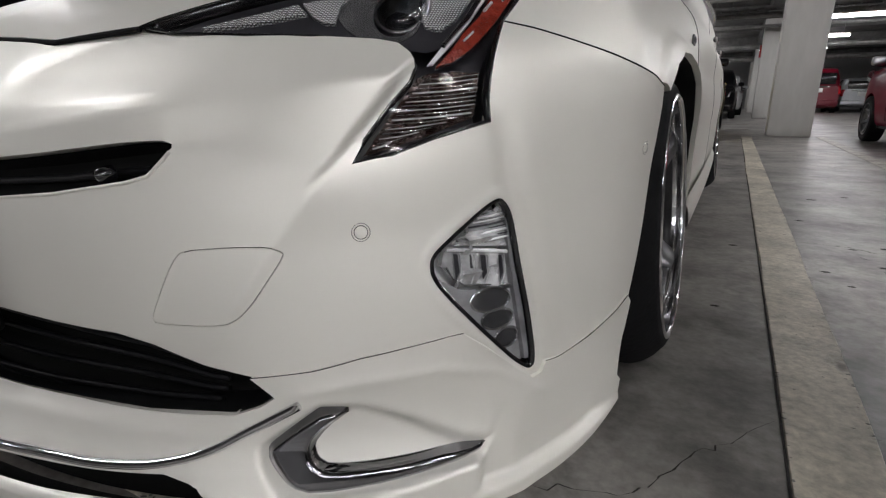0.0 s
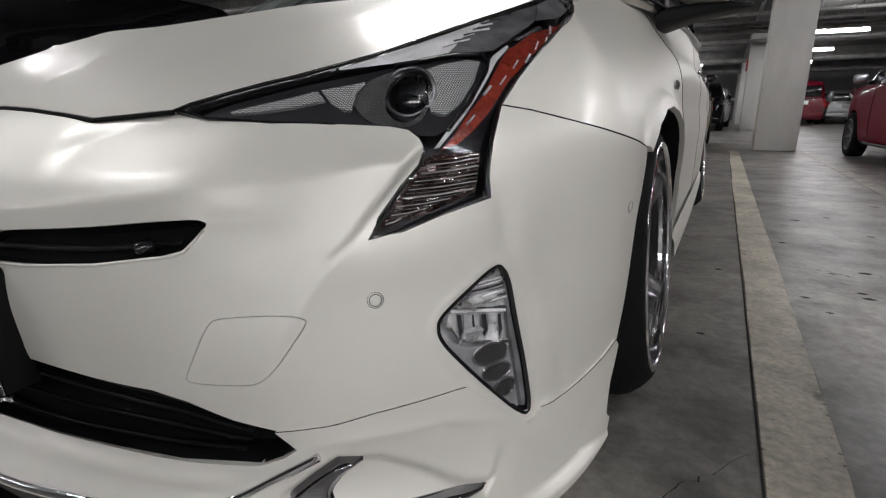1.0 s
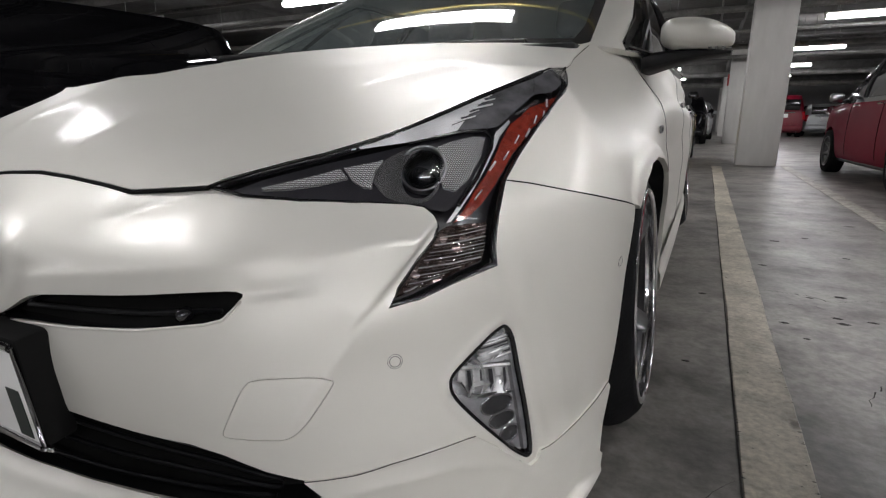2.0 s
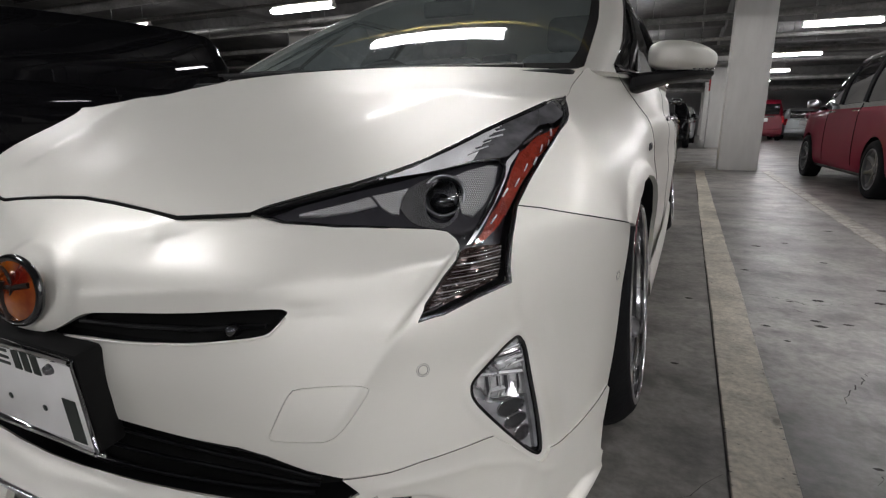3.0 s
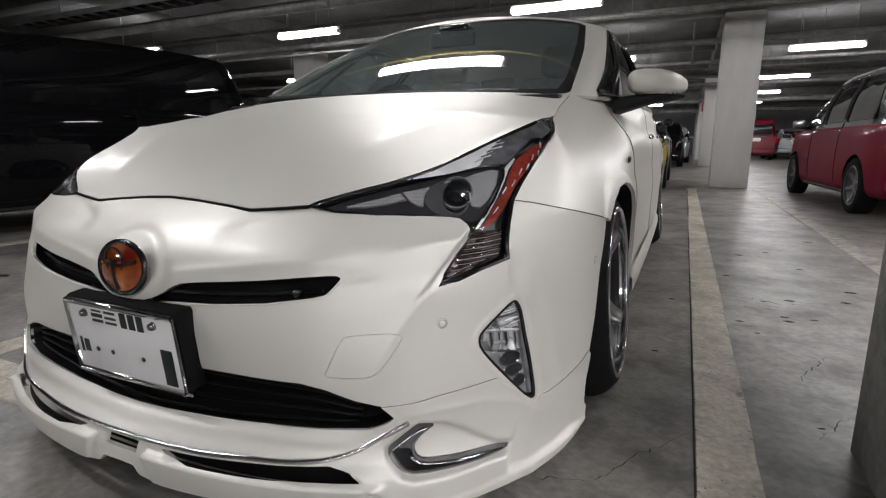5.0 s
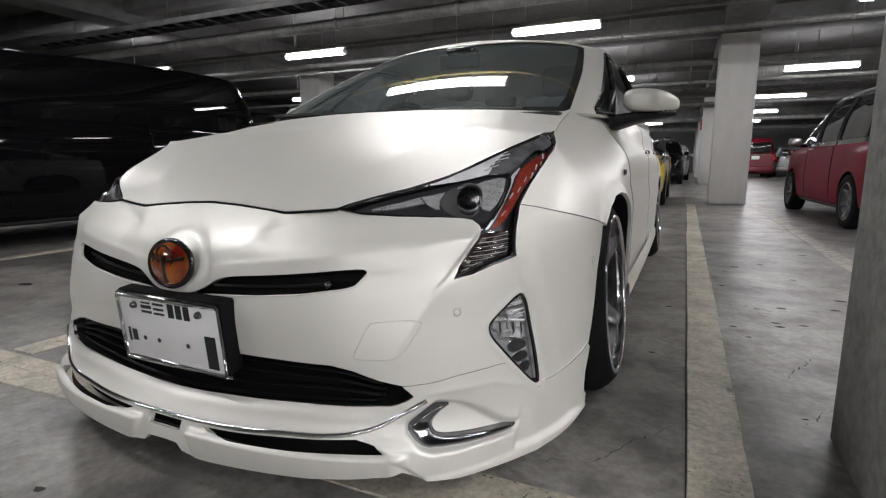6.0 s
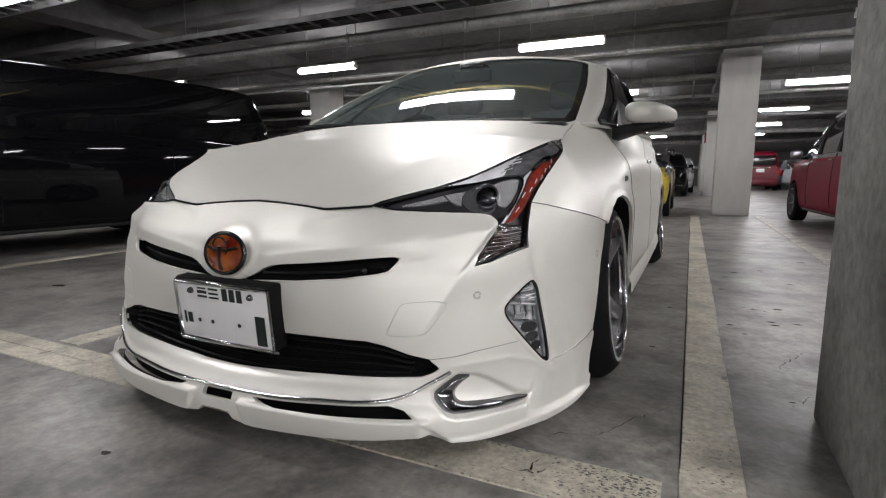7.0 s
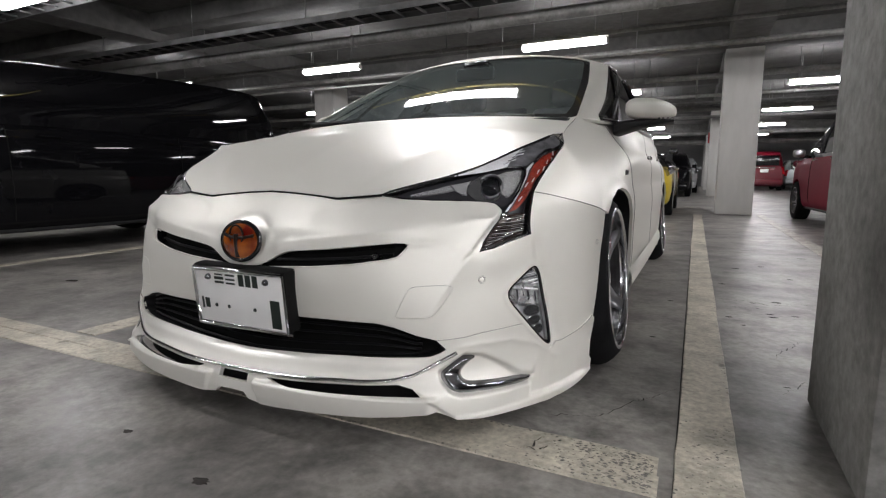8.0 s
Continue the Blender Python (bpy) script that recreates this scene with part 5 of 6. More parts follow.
# ---- glasshouse ----
BASE = [(0, 1.00, 0.915), (0.35, 1.015, 0.915), (0.58, 1.05, 0.912), (0.700, 1.14, 0.915), (0.757, 1.42, 0.925), (0.775, 1.75, 0.938), (0.796, 2.4, 0.955), (0.790, 3.3, 0.985), (0.65, 4.1, 1.03), (0, 4.38, 1.05)]
RIM = [(0, 1.84, 1.345), (0.28, 1.85, 1.338), (0.48, 1.88, 1.316), (0.592, 1.92, 1.292), (0.632, 1.99, 1.288), (0.645, 2.15, 1.298), (0.64, 2.6, 1.300), (0.59, 3.4, 1.23), (0.48, 4.0, 1.13), (0, 4.2, 1.13)]


def around(table, i, s):
    """One coordinate of a curve that runs round the car from its middle, even (or odd, across the car) about that middle."""
    v = [p[i] for p in table]
    k = np.arange(-3, len(v))
    return smooth(k, [(-1 if i == 0 else 1) * v[3 - j] for j in range(3)] + v, s)


LEAN_OUT = [(0, -0.45, 0.85), (0.12, -0.43, 0.80), (0.3, -0.38, 0.72), (0.75, -0.27, 0.55), (1.0, 0, 0.25), (1.0, 0.05, 0.25), (0.95, 0.1, 0.3), (0.9, 0.2, 0.4), (0.75, 0.3, 0.5), (0, 0.6, 0.6)]


def canopy(out=0.0):
    def fn(s, v):
        g, s = np.where(s < 0, -1.0, 1.0), np.abs(s)
        b, t, lean = (np.stack([around(table, i, s) for i in range(3)], -1) for table in (BASE, RIM, LEAN_OUT))
        p = b + (t - b) * v[..., None] + lean * (0.075 * v * (1 - v) + out)[..., None]
        p[..., 0] *= g
        return p
    return fn


WS = [(-2.70, 0.03), (-2.55, 0.012), (2.55, 0.012), (2.70, 0.03), (2.78, 0.5), (2.72, 0.955), (2.55, 0.975), (-2.55, 0.975), (-2.72, 0.955), (-2.78, 0.5)]
SIDE = [(3.42, 0.04), (3.62, 0.30), (3.92, 0.74), (4.2, 0.93), (5.0, 0.94), (6.0, 0.93), (7.2, 0.86), (7.6, 0.55), (7.5, 0.04)]
roof_frame = part("roof_frame", carve(canopy(0.0), spaced(-9, 9, 0.05), spaced(0, 1, 0.02), cuts=[WS, SIDE, flip(SIDE)], rim=0.025), PAINT, car, "white roof frame and pillars")
pane = part("windshield", carve(canopy(-0.006), spaced(-2.8, 2.8, 0.05), spaced(0, 1, 0.025), WS), WINDSHIELD, car, "clear windshield reflecting a lamp")
pane.visible_shadow = False
ws_in = [(-2.36, 0.06), (2.36, 0.06), (2.48, 0.16), (2.52, 0.5), (2.48, 0.90), (2.38, 0.93), (-2.38, 0.93), (-2.48, 0.90), (-2.52, 0.5), (-2.48, 0.16)]
part("windshield_border", carve(canopy(-0.003), spaced(-2.8, 2.8, 0.03), spaced(0, 1, 0.0125), WS, [ws_in]), GLOSS_BLACK, car, "black glass border")
for side in (1, -1):
    turn = (lambda p: p) if side > 0 else flip
    q = np.asarray(turn(SIDE), float)
    w = part("side_window", carve(canopy(-0.004), spaced(q[:, 0].min(), q[:, 0].max(), 0.05), spaced(0, 1, 0.02), q), TINTED, car, "dark tinted side window")
    w.visible_shadow = False
    part("window_trim", tube(canopy(0.002)(q[:, 0], q[:, 1]), 0.006, 8, True), GLOSS_BLACK, w)
    for s_ in (5.95, 4.35):
        part("window_post", tube(canopy(-0.001)(np.full(6, side * s_), np.linspace(0.03, 0.93, 6)), 0.022 if s_ > 5 else 0.010, 8), GLOSS_BLACK, w)
    part("belt_moulding", tube(canopy(0.004)(side * np.linspace(3.5, 7.5, 30), np.full(30, 0.015)), 0.009, 8), GLOSS_BLACK, car)


def roof(f, r):
    """The roof from its rim (f -1 and 1) over its crown."""
    s = r * 9
    t = np.stack([around(RIM, i, s) for i in range(3)], -1)
    p = t.copy()
    p[..., 0] = t[..., 0] * f
    p[..., 2] = t[..., 2] + 0.034 * (1 - f ** 2) * np.clip(t[..., 0] / 0.55, 0, 1)
    return p


part("roof", carve(roof, spaced(-1, 1, 0.05), spaced(0, 1, 0.01)), PAINT, car, "white roof panel")
part("rear_panel", carve(lambda f, z: np.stack((f * 0.70, 4.46 - 0.12 * f ** 2 - 0.10 * step(0.6, 1.05, z), z), -1), spaced(-1, 1, 0.1), spaced(0.25, 1.06, 0.05)), PAINT, car)
part("underbody", box(0, 2.35, 0.34, 1.20, 3.9, 0.36, 0.05), INNER_DARK, car)
part("cowl", box(0, 1.045, 0.885, 1.34, 0.16, 0.05, 0.015), BLACK_TRIM, car, "black cowl panel")

# wipers
for x0, y0, x1 in ((0.52, 1.045, -0.10), (-0.16, 1.025, -0.60)):
    wiper = part("wiper", tube([(x0, y0, 0.925), ((x0 + x1) / 2, y0 + 0.03, 0.938), (x1, y0 + 0.03, 0.936)], 0.008, 8), BLACK_TRIM, car, "black wiper arm")
    part("blade", tube([(x0 - 0.05, y0 + 0.05, 0.94), ((x0 + x1) / 2 - 0.04, y0 + 0.055, 0.947), (x1 - 0.06, y0 + 0.06, 0.946)], 0.006, 6), BLACK_TRIM, wiper)


# cabin seen through the glass
def seat(x, y, s=1.0):
    st = part("seat", box(x, y, 0.52, 0.52 * s, 0.5, 0.16, 0.05, seg=3), SEAT, car, "grey cloth seat")
    bm = box(0, 0, 0.30, 0.50 * s, 0.15, 0.60, 0.06, seg=3)
    bmesh.ops.transform(bm, matrix=pose(x, y + 0.24, 0.54, -14), verts=bm.verts)
    part("backrest", bm, SEAT, st)
    bm = box(0, 0, 0.70, 0.26, 0.10, 0.17, 0.04, seg=3)
    bmesh.ops.transform(bm, matrix=pose(x, y + 0.24, 0.54, -14), verts=bm.verts)
    part("headrest", bm, SEAT, st)
    for sx in (-0.05, 0.05):
        part("headrest_post", tube([(x + sx, y + 0.38, 1.12), (x + sx, y + 0.40, 1.17), (x + sx, y + 0.41, 1.22)], 0.006, 6), CHROME, st)


for sx in (-0.36, 0.36):
    seat(sx, 2.05)
    seat(sx, 3.0, 1.1)
bm = box(0, 1.42, 0.80, 1.42, 0.62, 0.22, 0.07, seg=3)
dash = part("dashboard", bm, DASH, car, "black dashboard")
part("instrument_hood", box(-0.05, 1.30, 0.925, 0.55, 0.24, 0.05, 0.02, seg=3), BLACK_TRIM, dash)
ring = np.linspace(0, 2 * math.pi, 36, endpoint=False)
wheel_at = pose(-0.36, 1.72, 0.88, 66)
steer = part("steering_wheel", moved(tube([(0.185 * math.cos(t), 0.185 * math.sin(t), 0) for t in ring], 0.016, 10, True), wheel_at), BLACK_TRIM, car)
part("wheel_boss", moved(lathe([(-0.04, 0), (-0.04, 0.05), (0.0, 0.075), (0.012, 0.05), (0.014, 0)], 24, "z"), wheel_at), BLACK_TRIM, steer)
for t in (0, math.pi, -math.pi / 2):
    part("wheel_arm", moved(tube([(0.06 * math.cos(t), 0.06 * math.sin(t), 0), (0.12 * math.cos(t), 0.12 * math.sin(t), 0), (0.18 * math.cos(t), 0.18 * math.sin(t), 0)], 0.014, 8), wheel_at), SATIN, steer)
mirror_in = part("rear_view_mirror", box(0, 1.70, 1.235, 0.22, 0.03, 0.065, 0.012, seg=3), BLACK_TRIM, car)
part("mirror_stalk", tube([(0, 1.70, 1.25), (0, 1.72, 1.28), (0, 1.74, 1.30)], 0.014, 8), BLACK_TRIM, mirror_in)
part("camera_pod", box(0, 1.745, 1.285, 0.14, 0.10, 0.035, 0.012, seg=3), GLOSS_BLACK, mirror_in)

# ---- door mirrors ----
def door_mirror(side):
    bm = bmesh.new()
    bmesh.ops.create_uvsphere(bm, u_segments=32, v_segments=20, radius=1)
    for v in bm.verts:
        x, y, z = v.co
        q = 3.6
        n = (abs(x) ** q + abs(y) ** q + abs(z) ** q) ** (1 / q)
        x, y, z = x / n, y / n, z / n
        taper = 1 - 0.34 * max(0, x) ** 1.5
        v.co = (side * (0.906 + 0.106 * x), 1.60 + 0.075 * y * taper - 0.02 * (1 - x * x) + 0.03 * x, 0.986 + 0.046 * z * taper + 0.004 * (1 - x * x) - 0.008 * x)
    bmesh.ops.bisect_plane(bm, geom=bm.verts[:] + bm.edges[:] + bm.faces[:], plane_co=(0, 0, 0.945), plane_no=(0, 0, 1), clear_inner=True)
    cap = part("door_mirror", bm, PAINT, car, "white door mirror with a black base")
    bm = bmesh.new()
    ring = []
    for x, y0, y1, z0, z1 in ((0.755, 1.50, 1.70, 0.872, 0.938), (0.80, 1.52, 1.68, 0.885, 0.944), (0.86, 1.535, 1.67, 0.904, 0.948), (0.95, 1.555, 1.67, 0.920, 0.947), (1.005, 1.60, 1.665, 0.931, 0.944)):
        ym, zm = (y0 + y1) / 2, (z0 + z1) / 2
        ring.append([bm.verts.new((side * x, ym + (y1 - y0) / 2 * math.copysign(abs(math.cos(t)) ** 0.6, math.cos(t)), zm + (z1 - z0) / 2 * math.copysign(abs(math.sin(t)) ** 0.6, math.sin(t)))) for t in np.linspace(0, 2 * math.pi, 16, endpoint=False)])
    for p, q in zip(ring, ring[1:]):
        for k in range(16):
            bm.faces.new((p[k], p[(k + 1) % 16], q[(k + 1) % 16], q[k]))
    bm.faces.new(ring[0])
    bm.faces.new(ring[-1])
    bmesh.ops.recalc_face_normals(bm, faces=bm.faces[:])
    part("mirror_base", bm, BLACK_TRIM, cap, "black mirror base")
    part("mirror_sail", (np.array([(side * 0.757, 1.43, 0.92), (side * 0.775, 1.72, 0.925), (side * 0.752, 1.66, 1.06), (side * 0.745, 1.43, 0.93), (side * 0.76, 1.72, 0.93), (side * 0.737, 1.66, 1.06)]),
                            [(0, 1, 2), (3, 5, 4), (0, 2, 5, 3), (1, 4, 5, 2)]), BLACK_TRIM, cap, smooth=False)
    for k in range(4):
        part("turn_light", box(side * (0.945 + 0.018 * k), 1.535 + 0.004 * k, 0.944, 0.010, 0.012, 0.006, 0.002), HEAD_CLEAR, cap)
    part("mirror_glass", box(side * 0.905, 1.672, 0.985, 0.17, 0.006, 0.075, 0.002), CHROME, cap)


for side in (1, -1):
    door_mirror(side)


# ---- wheels ----
def road_wheel(parent, x, y, side, r=0.318, rim_r=0.256, width=0.205, camber=4.7, spokes=5, dark=SPOKE, lip=CHROME, dish=0.036, turn0=36):
    """A wheel whose outer face lies at x: tyre, rim barrel with a polished lip, spokes, hub, disc."""
    m = pose(x, y, r, 0, -side * camber if side > 0 else camber, 0) @ Matrix.Diagonal((side, 1, 1, 1))
    w = width
    tyre = part("tyre", moved(lathe(([(-0.004, rim_r - 0.006), (0.002, rim_r + 0.005), (-0.004, rim_r + 0.018), (-0.024, r - 0.022), (-0.044, r - 0.008), (-0.065, r)] if lip == CHROME else [(-0.004, rim_r - 0.006), (0.006, rim_r + 0.006), (0.010, rim_r + 0.024), (0.002, r - 0.014), (-0.014, r - 0.003), (-0.03, r)]) + [ (-w + 0.03, r), (-w + 0.012, r - 0.006), (-w, r - 0.03), (-w + 0.01, rim_r)], 72), m), RUBBER, parent, "black low-profile tyre")
    for k in range(3):
        g = -0.080 - k * 0.035
        part("tread_groove", moved(lathe([(g - 0.005, r + 0.0008), (g, r - 0.006), (g + 0.005, r + 0.0008)], 60), m), INNER_DARK, tyre)
    rim = part("rim", moved(lathe([(0.002, rim_r + 0.002), (0.006, rim_r - 0.003), (0.003, rim_r - 0.012), (-0.006, rim_r - 0.010), (-0.026, rim_r - 0.013)], 72), m), lip, parent, "rim with a polished deep lip")
    part("barrel", moved(lathe([(-0.026, rim_r - 0.013), (-dish, rim_r - 0.020), (-dish - 0.005, rim_r - 0.032), (-w + 0.02, rim_r - 0.04), (-w + 0.02, 0.0)], 72), m), RIM_DARK if lip == CHROME else dark, rim)
    part("brake_disc", moved(lathe([(-0.10, 0.0), (-0.10, 0.15), (-0.115, 0.15), (-0.115, 0)], 48), m), RIM_DARK, rim)
    part("hub", moved(lathe([(-dish + 0.004, 0.0), (-dish + 0.004, 0.026), (-dish - 0.004, 0.034), (-dish - 0.012, 0.066), (-dish - 0.05, 0.07)], 40), m), dark, rim)
    for k in range(spokes):
        a = math.radians(turn0 + 360 / spokes * k)
        bm = bmesh.new()
        prof = [(0.045, 0.036, -dish - 0.010), (0.11, 0.026, -dish - 0.006), (0.17, 0.022, -dish + 0.004), (rim_r - 0.014, 0.029, -dish + 0.022)]
        rows = []
        for rr, half, h in prof:
            rows.append([bm.verts.new((h - dz, rr * math.cos(a) - t * math.sin(a), rr * math.sin(a) + t * math.cos(a)))
                         for t, dz in ((-half, 0.030), (-half * 0.86, 0.004), (-half * 0.3, 0.0), (half * 0.3, 0.0), (half * 0.86, 0.004), (half, 0.030))])
        for p, q in zip(rows, rows[1:]):
            for i in range(5):
                bm.faces.new((p[i], p[i + 1], q[i + 1], q[i]))
        bmesh.ops.transform(bm, matrix=m, verts=bm.verts)
        bmesh.ops.recalc_face_normals(bm, faces=bm.faces[:])
        part("spoke", bm, dark, rim, sharp=1.2)
    for k in range(5):
        a = 2 * math.pi * (k + 0.5) / 5
        part("lug_nut", moved(lathe([(0.008, 0.0), (0.006, 0.007), (-0.02, 0.008)], 8), m @ pose(-dish - 0.012, 0.05 * math.cos(a), 0.05 * math.sin(a))), SMOKED_CHROME, rim)
    return tyre


for side in (1, -1):
    road_wheel(car, side * 0.874, FRONT_AXLE, side)
    road_wheel(car, side * 0.878, REAR_AXLE, side, turn0=40)

# ---- badge and number plate ----
th = np.linspace(0, 2 * math.pi, 64, endpoint=False)
badge = part("badge_ring", tube([(0.062 * math.cos(t), 0.008 + 0.4 * 0.049 * (math.sin(t) * 0.35 + 0.35), 0.516 + 0.0495 * math.sin(t)) for t in th], 0.0062, 10, True), GLOSS_BLACK, car, "black oval badge ring")
V, F = [(0, -0.004, 0.517)], []
for i, rr in enumerate((0.3, 0.6, 0.85, 1.0)):
    V += [(0.060 * rr * math.cos(t), -0.004 + 0.016 * rr * rr + 0.007 * rr * math.sin(t), 0.516 + 0.048 * rr * math.sin(t)) for t in th]
F += [(0, 1 + k, 1 + (k + 1) % 64) for k in range(64)]
for i in range(3):
    F += [(1 + 64 * i + k, 65 + 64 * i + k, 65 + 64 * i + (k + 1) % 64, 1 + 64 * i + (k + 1) % 64) for k in range(64)]
badge.matrix_basis = pose(0.006, 0, 0.516) @ Matrix.Diagonal((1.09, 1.0, 1.03, 1)) @ pose(0, 0, -0.516)
part("badge_face", (np.array(V), F), BADGE_AMBER, badge, "amber and red tinted face")
part("badge_stem", tube([(0, -0.0015, 0.535), (0, -0.0025, 0.515), (0, 0.001, 0.475)], 0.006, 8, flat=1.0), BADGE_DARK, badge)
part("badge_bar", tube([(-0.048, 0.009, 0.532), (-0.02, 0.001, 0.526), (0.02, 0.001, 0.526), (0.048, 0.009, 0.532)], 0.0045, 8), BADGE_DARK, badge)
part("badge_arc", tube([(0.022 * math.cos(t), -0.0005, 0.532 + 0.026 * math.sin(t)) for t in th], 0.0026, 8, True), BADGE_DARK, badge)

PZ = 0.3545
plate = part("number_plate", box(0, 0.002, PZ, 0.320, 0.004, 0.155, 0.0015), PLATE, car, "white number plate in a chrome frame")
plate.matrix_basis = pose(0.007, -0.004, PZ + 0.002, 5.5) @ pose(0, 0, -PZ)
rim = [(-0.162, -0.0795), (0.162, -0.0795), (0.162, 0.0795), (-0.162, 0.0795)]
for k in range(4):
    (xa, za), (xb, zb) = rim[k], rim[(k + 1) % 4]
    # the right bar's darker chrome paints in the darkness it would mirror
    part("plate_frame", tube([(xa, 0.001, PZ + za), ((xa + xb) / 2, 0.001, PZ + (za + zb) / 2), (xb, 0.001, PZ + zb)], 0.0035 if k == 1 else 0.0068, 8), DARK_CHROME if k == 1 else CHROME, plate, "chrome frame")
part("plate_holder", box(0.000, 0.025, PZ + 0.005, 0.338, 0.044, 0.172, 0.008, seg=2), INNER_DARK, plate, "black plate holder")
for sx in (-1, 1):
    part("plate_bolt", moved(lathe([(-0.010, 0.0), (-0.009, 0.006), (-0.004, 0.0085), (0, 0.009)], 20, "y"), Matrix.Translation((sx * 0.105, 0, PZ + 0.0575))), SMOKED_CHROME, plate)
part("frame_tab", box(0.166, 0.004, PZ - 0.081, 0.022, 0.008, 0.008, 0.002), CHROME, plate)
BARS = [(-0.066, 0.056, 0.034, 0.008), (-0.066, 0.044, 0.034, 0.006), (-0.066, 0.066, 0.03, 0.004), (-0.024, 0.066, 0.034, 0.005), (-0.024, 0.054, 0.034, 0.005), (-0.024, 0.043, 0.034, 0.005),
        (0.016, 0.055, 0.018, 0.033), (0.041, 0.055, 0.018, 0.033), (0.066, 0.055, 0.018, 0.033), (-0.140, -0.02, 0.007, 0.034), (-0.122, -0.02, 0.016, 0.028), (0.128, -0.03, 0.032, 0.078)]
for bx, bz, bw, bh in BARS:
    part("plate_mark", box(bx, -0.0004, PZ + bz, bw, 0.0016, bh), PLATE_INK, plate)
for bx in (-0.088, -0.04, 0.055):
    part("plate_mark", moved(lathe([(-0.0012, 0.0), (-0.0012, 0.0055), (0.0005, 0.0055)], 20, "y"), Matrix.Translation((bx, 0, PZ - 0.024))), PLATE_INK, plate)


# ---- other parked cars ----
def section(w, zb, zt, wt, floor):
    """Half a car's cross-section, from the sill over the belt line to the roof's middle."""
    return [(0.90 * w, floor), (0.975 * w, floor + 0.10), (w, 0.55), (0.985 * w, zb - 0.10), (0.95 * w, zb), (0.5 * (0.95 * w + wt) + 0.02, 0.5 * (zb + zt)), (wt, zt - 0.07), (0.86 * wt, zt - 0.012), (0, zt + 0.012)]


def parked(name, label, paint, m, length, width, height, belt, knots, wheelbase, front, r=0.31, group="", glass_t=(0.2, 0.8), rear=False, nose=False, bottom=0.20, spokes=7, top=None, mirror_paint=None, lean=0.17, rails=False, lift=0.0, rim=SATIN):
    """A parked car, nose towards plus y of its own axes. knots: (share of the length from the tail, width share, top height share of belt to roof)."""
    c = thing(name, label, "car", group, at=m)
    t_ = [k[0] for k in knots]
    w_ = [k[1] * width / 2 for k in knots]
    h_ = [k[2] for k in knots]

    def fn(y, v, out=0.0):
        s, v = np.where(v < 0, -1.0, 1.0), np.abs(v)
        t = y / length
        w, h = smooth(t_, w_, t), smooth(t_, h_, t)
        zb = belt * (1 - 0.08 * step(0.6, 1.0, t)) * (1 - 0.25 * (1 - step(0, 0.02, t)) - 0.30 * step(0.955, 1.0, t))
        zt = zb + np.clip(h, 0.02, 1) * (height - belt)
        wt = w * (0.93 - lean * np.clip(h, 0, 1))
        fl = bottom + 0.06 * (step(0.93, 1, t) + 1 - step(0, 0.05, t))
        cols = [section(w[i], zb[i], zt[i], wt[i], fl[i]) for i in range(len(w))]
        k = np.arange(9)
        P = np.array([[smooth(k, [q[0] for q in c_], vv), smooth(k, [q[1] for q in c_], vv)] for c_, vv in zip(cols, v)])
        return np.stack((s * (P[:, 0] + out), y, P[:, 1]), -1)

    ax = (length * front - wheelbase, length * front)
    us, vs = spaced(0.0, length, 0.06), spaced(-8, 8, 0.16)
    verts, faces = carve(fn, us, vs, centre=(0, length / 2, 0.7))
    F = np.array(faces)
    cen = verts[F].mean(1)
    stay = np.ones(len(F), bool)
    for a in ax:
        stay &= ~((np.hypot(cen[:, 1] - a, cen[:, 2] - r) < r + 0.035) & (cen[:, 2] < 0.9))
    # the arch edges follow the wheels' circle
    rim_pts = np.intersect1d(F[stay].ravel(), F[~stay].ravel())
    for a in ax:
        dy, dz = verts[rim_pts, 1] - a, verts[rim_pts, 2] - r
        k = (r + 0.035) / np.maximum(np.hypot(dy, dz), 0.05)
        near = (np.abs(dy) < r + 0.16) & (verts[rim_pts, 2] > bottom + 0.01)
        verts[rim_pts, 1] = np.where(near, a + dy * k, verts[rim_pts, 1])
        verts[rim_pts, 2] = np.where(near, r + dz * k, verts[rim_pts, 2])
    if top:
        high = stay & (cen[:, 2] > belt - 0.02)
        stay &= ~high
        part("soft_top", (verts, [tuple(f) for f in F[high]]), top, c, "black roof and pillars")
    part("body", (verts, [tuple(f) for f in F[stay]]), paint, c)
    for end, cap in ((0.0, "tail_panel"), (length, "nose_panel")):
        ring = fn(np.full(49, end), np.linspace(-8, 8, 49))
        part(cap, (np.concatenate((ring, [ring.mean(0) + (0, 0.02 if end else -0.02, 0)])), [(i, i + 1, 49) for i in range(48)] + [(48, 0, 49)]), paint, c)
    part("inner_shell", box(0, length / 2, 0.42, width * 0.62, length * 0.93, 0.42, 0.08), INNER_DARK, c)
    lo, hi = glass_t
    for s in (1, -1):
        a, b = lo * length, hi * length
        poly = [(a + 0.10, 4.15), (b, 4.15), (b - 0.42, 6.1), (a + 0.34, 6.1)] if s > 0 else [(a + 0.10, -4.15), (a + 0.34, -6.1), (b - 0.42, -6.1), (b, -4.15)]
        w = part("side_window", carve(lambda y, v: fn(y, v, 0.006), us, spaced(min(s * 4, s * 6.3), max(s * 4, s * 6.3), 0.1), poly, centre=(0, length / 2, 0.7)), DARK_GLASS, c, "dark side glass")
        for f in () if paint is VAN_PAINT else (0.36, 0.66):
            y0 = a + (b - a) * f
            p = fn(np.full(6, y0), s * np.linspace(4.15, 6.1, 6), 0.010)
            part("window_post", tube(p, 0.024, 8, flat=0.5), BLACK_TRIM if top or f < 0.5 else paint, w)
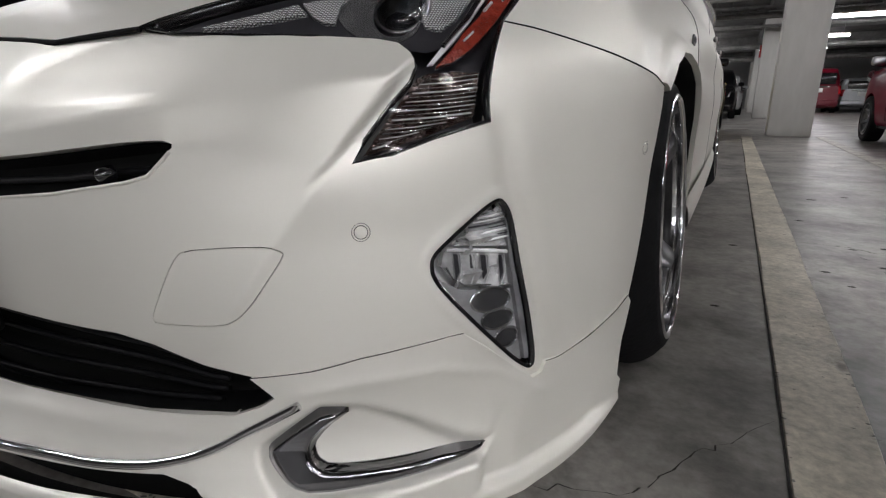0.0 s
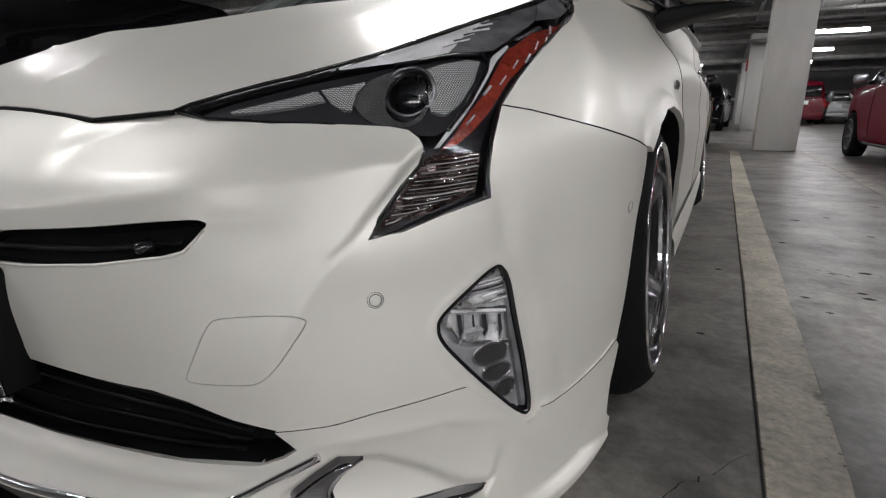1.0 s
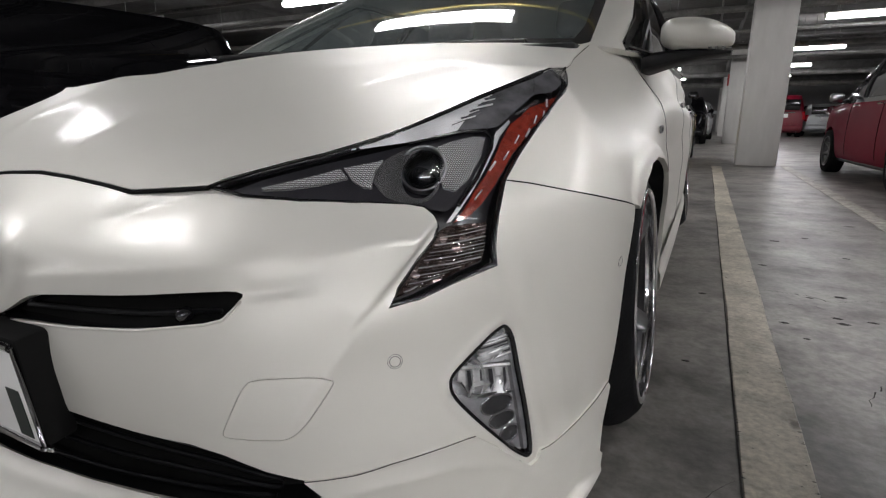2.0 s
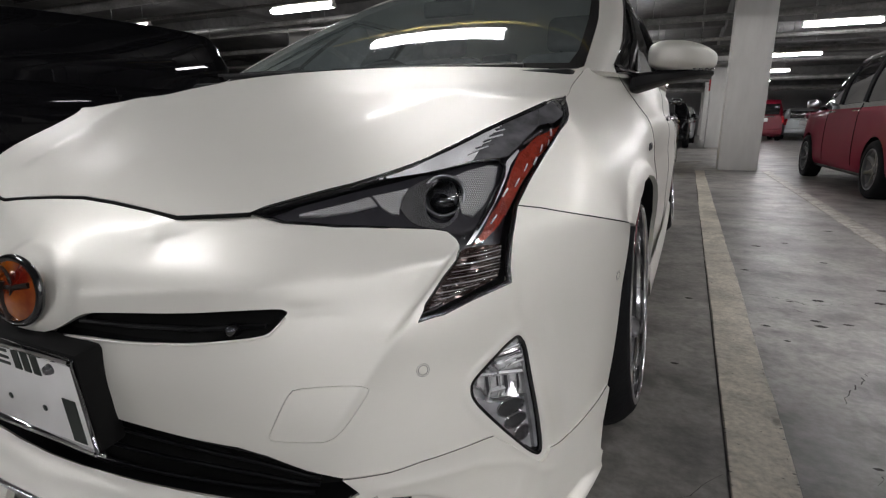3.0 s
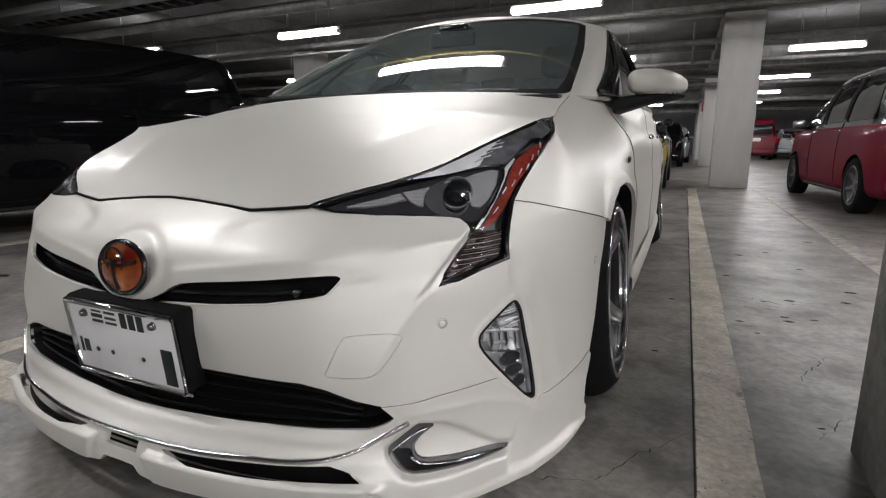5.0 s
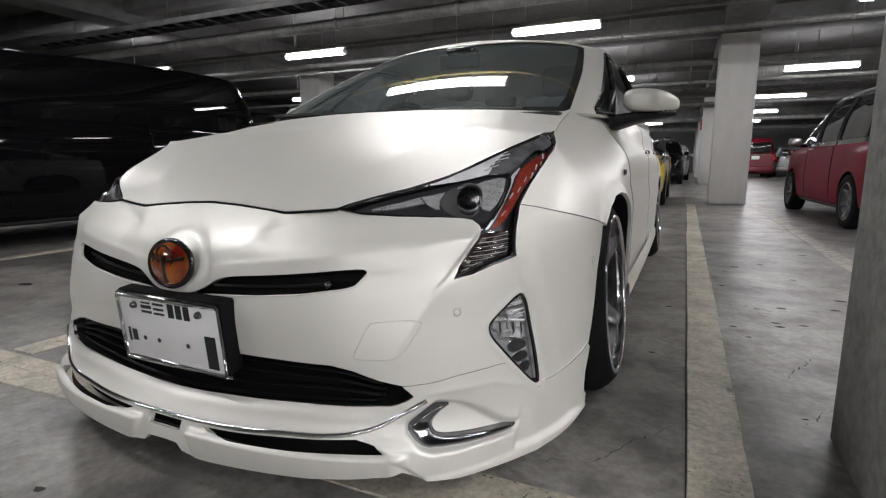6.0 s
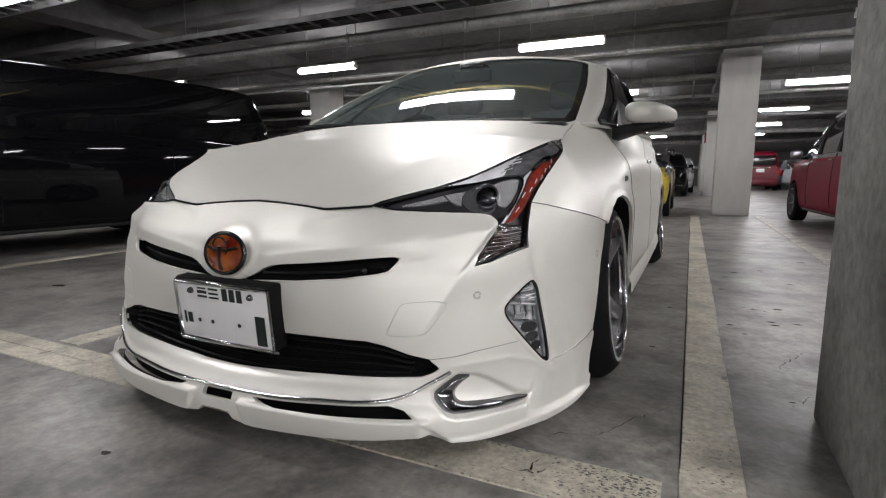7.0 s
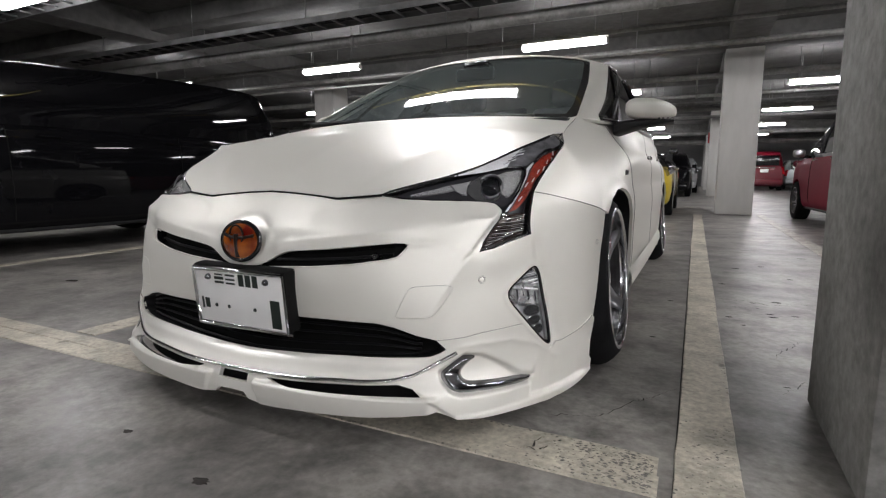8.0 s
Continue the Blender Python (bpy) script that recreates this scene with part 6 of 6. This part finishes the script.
        for f in (0.40, 0.72):
            y0 = a + (b - a) * f
            p = fn(np.array([y0 - 0.09, y0, y0 + 0.09]), np.full(3, s * 3.35), 0.02)
            part("door_handle", tube(p, 0.012, 8), paint if paint is VAN_PAINT else CHROME, c)
        for y0 in (a + (b - a) * 0.38, a + (b - a) * 0.80):
            part("door_gap", tube(fn(np.full(8, y0), s * np.linspace(1.0, 4.1, 8), 0.001), 0.005, 6), INNER_DARK, c)
        mirror = part("door_mirror", box(s * (width / 2 + 0.065 - 0.6 * lift), b - 0.14, belt + 0.06 + lift, 0.16, 0.10, 0.12, 0.04, seg=3), mirror_paint or paint, c)
        part("mirror_arm", box(s * (width / 2 - 0.01 - 0.6 * lift), b - 0.12, belt + 0.01 + 0.5 * lift, 0.12, 0.05, 0.04 + lift, 0.012), BLACK_TRIM, mirror)
        part("sill", tube(fn(np.linspace(ax[0] + r + 0.06, ax[1] - r - 0.06, 12), np.full(12, s * 0.15), 0.004), 0.02, 8), BLACK_TRIM, c)
        for a_ in ax:
            road_wheel(c, s * (width / 2 - 0.005), a_, s, r, r * 0.70, 0.19, 0.0, spokes, rim, rim, 0.03)
        # lamps at both ends
        q = fn(np.array([length * 0.962, length * 0.935, length * 0.90]), np.array([s * 3.4, s * 3.5, s * 3.7]), 0.004)
        part("headlight", tube(q, 0.06, 10), HEAD_CLEAR, c, "clear headlight")
        q = fn(np.full(4, 0.012 * length), s * np.array([2.6, 3.3, 4.0, 4.6]), 0.0)
        part("tail_light", tube(q, 0.07, 10), TAIL_RED, c, "red tail light")
    if rails:
        for s in (1, -1):
            q = fn(np.linspace(0.14 * length, 0.56 * length, 14), np.full(14, s * 6.6), 0.0)
            part("roof_rail", tube(q + np.array((0, 0, 0.03)), 0.014, 8), SATIN, c, "silver roof rail")
    part("windshield", carve(lambda y, v: fn(y, v, 0.004) + np.stack((0 * y, 0 * y, 0 * y + 0.006), -1), spaced(hi * length - 0.30, hi * length + 0.25, 0.05), spaced(-6.6, 6.6, 0.2), centre=(0, length / 2, 0.5)), GLOSS_BLACK, c, "dark windshield") if nose else None
    if rear:
        h = height - belt
        part("rear_window", box(0, -0.025, belt + h * 0.42, width * 0.70, 0.03, h * 0.62, 0.02), GLOSS_BLACK, c, "dark rear window")
        part("plate", box(0, -0.04, belt - 0.16, 0.34, 0.03, 0.17, 0.01), PLATE, c, "pale number plate")
        part("rear_bumper", box(0, 0.02, 0.42, width * 0.94, 0.16, 0.26, 0.05, seg=3), paint, c)
        part("garnish", box(0, -0.03, belt - 0.01, width * 0.5, 0.03, 0.05, 0.01), CHROME, c)
    if nose:
        part("grille", box(0, length + 0.005, 0.52, width * 0.55, 0.05, 0.16, 0.02), GLOSS_BLACK, c, "black grille")
        part("front_bumper", box(0, length - 0.06, 0.36, width * 0.90, 0.18, 0.22, 0.06, seg=3), paint, c)
        part("plate", box(0, length + 0.04, 0.44, 0.34, 0.02, 0.17, 0.01), PLATE, c, "pale number plate")
    return c


VAN = [(0, 0.92, 0.40), (0.025, 0.96, 0.66), (0.060, 0.985, 0.94), (0.10, 0.995, 0.99), (0.25, 1, 0.985), (0.5, 1, 0.90), (0.66, 1, 0.79), (0.76, 0.99, 0.52), (0.84, 0.97, 0.10), (0.95, 0.90, 0.03), (1, 0.74, 0.02)]
HATCH = [(0, 0.88, 0.50), (0.015, 0.93, 0.80), (0.06, 0.97, 0.96), (0.25, 1, 1.0), (0.5, 1, 0.98), (0.62, 1, 0.80), (0.75, 0.99, 0.16), (0.82, 0.98, 0.06), (0.95, 0.92, 0.03), (1, 0.76, 0.02)]
parked("black_van", "shiny black van with dark windows, parked beyond an empty bay", VAN_PAINT, pose(-4.88, 4.55, 0, 0, 0, 180), 4.95, 1.85, 1.77, 1.08, VAN, 3.0, 0.82, 0.34, glass_t=(0.03, 0.80), bottom=0.22, lean=0.10)
parked("red_hatchback", "dull red compact hatchback with chrome door handles, parked", RED_PAINT, pose(3.60, 5.70, 0, 0, 0, 3), 4.15, 1.70, 1.56, 0.98, HATCH, 2.68, 0.845, 0.305, glass_t=(0.10, 0.78), rear=True, mirror_paint=SATIN, top=GLOSS_BLACK, rails=True, rim=SPOKE)
parked("red_minivan", "crimson compact minivan seen from its tail, parked far off", CRIMSON, pose(4.05, 28.6, 0), 4.2, 1.70, 1.88, 1.12, VAN, 2.65, 0.83, 0.31, glass_t=(0.05, 0.80), rear=True)
parked("silver_car", "silver hatchback parked beside the crimson minivan", SILVER_PAINT, pose(6.1, 31.5, 0), 4.2, 1.70, 1.55, 0.98, HATCH, 2.62, 0.845, 0.30, glass_t=(0.10, 0.76), rear=True)
parked("black_car", "glossy black car facing the lane, parked far off", VAN_PAINT, pose(0.10, 22.6, 0, 0, 0, 180), 4.3, 1.74, 1.55, 0.98, HATCH, 2.65, 0.84, 0.31, glass_t=(0.10, 0.76), nose=True)
parked("silver_car", "silver car parked behind the glossy black car", SILVER_PAINT, pose(0.30, 27.2, 0, 0, 0, 180), 4.3, 1.74, 1.5, 0.98, HATCH, 2.65, 0.84, 0.31, glass_t=(0.10, 0.76), nose=True)
parked("yellow_car", "small bright yellow car parked behind the white hatchback", YELLOW_PAINT, pose(-0.05, 12.0, 0, 0, 0, 180), 3.5, 1.62, 1.20, 0.88, HATCH, 2.3, 0.82, 0.29, glass_t=(0.25, 0.70), nose=True, top=BLACK_TRIM, mirror_paint=GLOSS_BLACK, lean=0.42, lift=0.20)
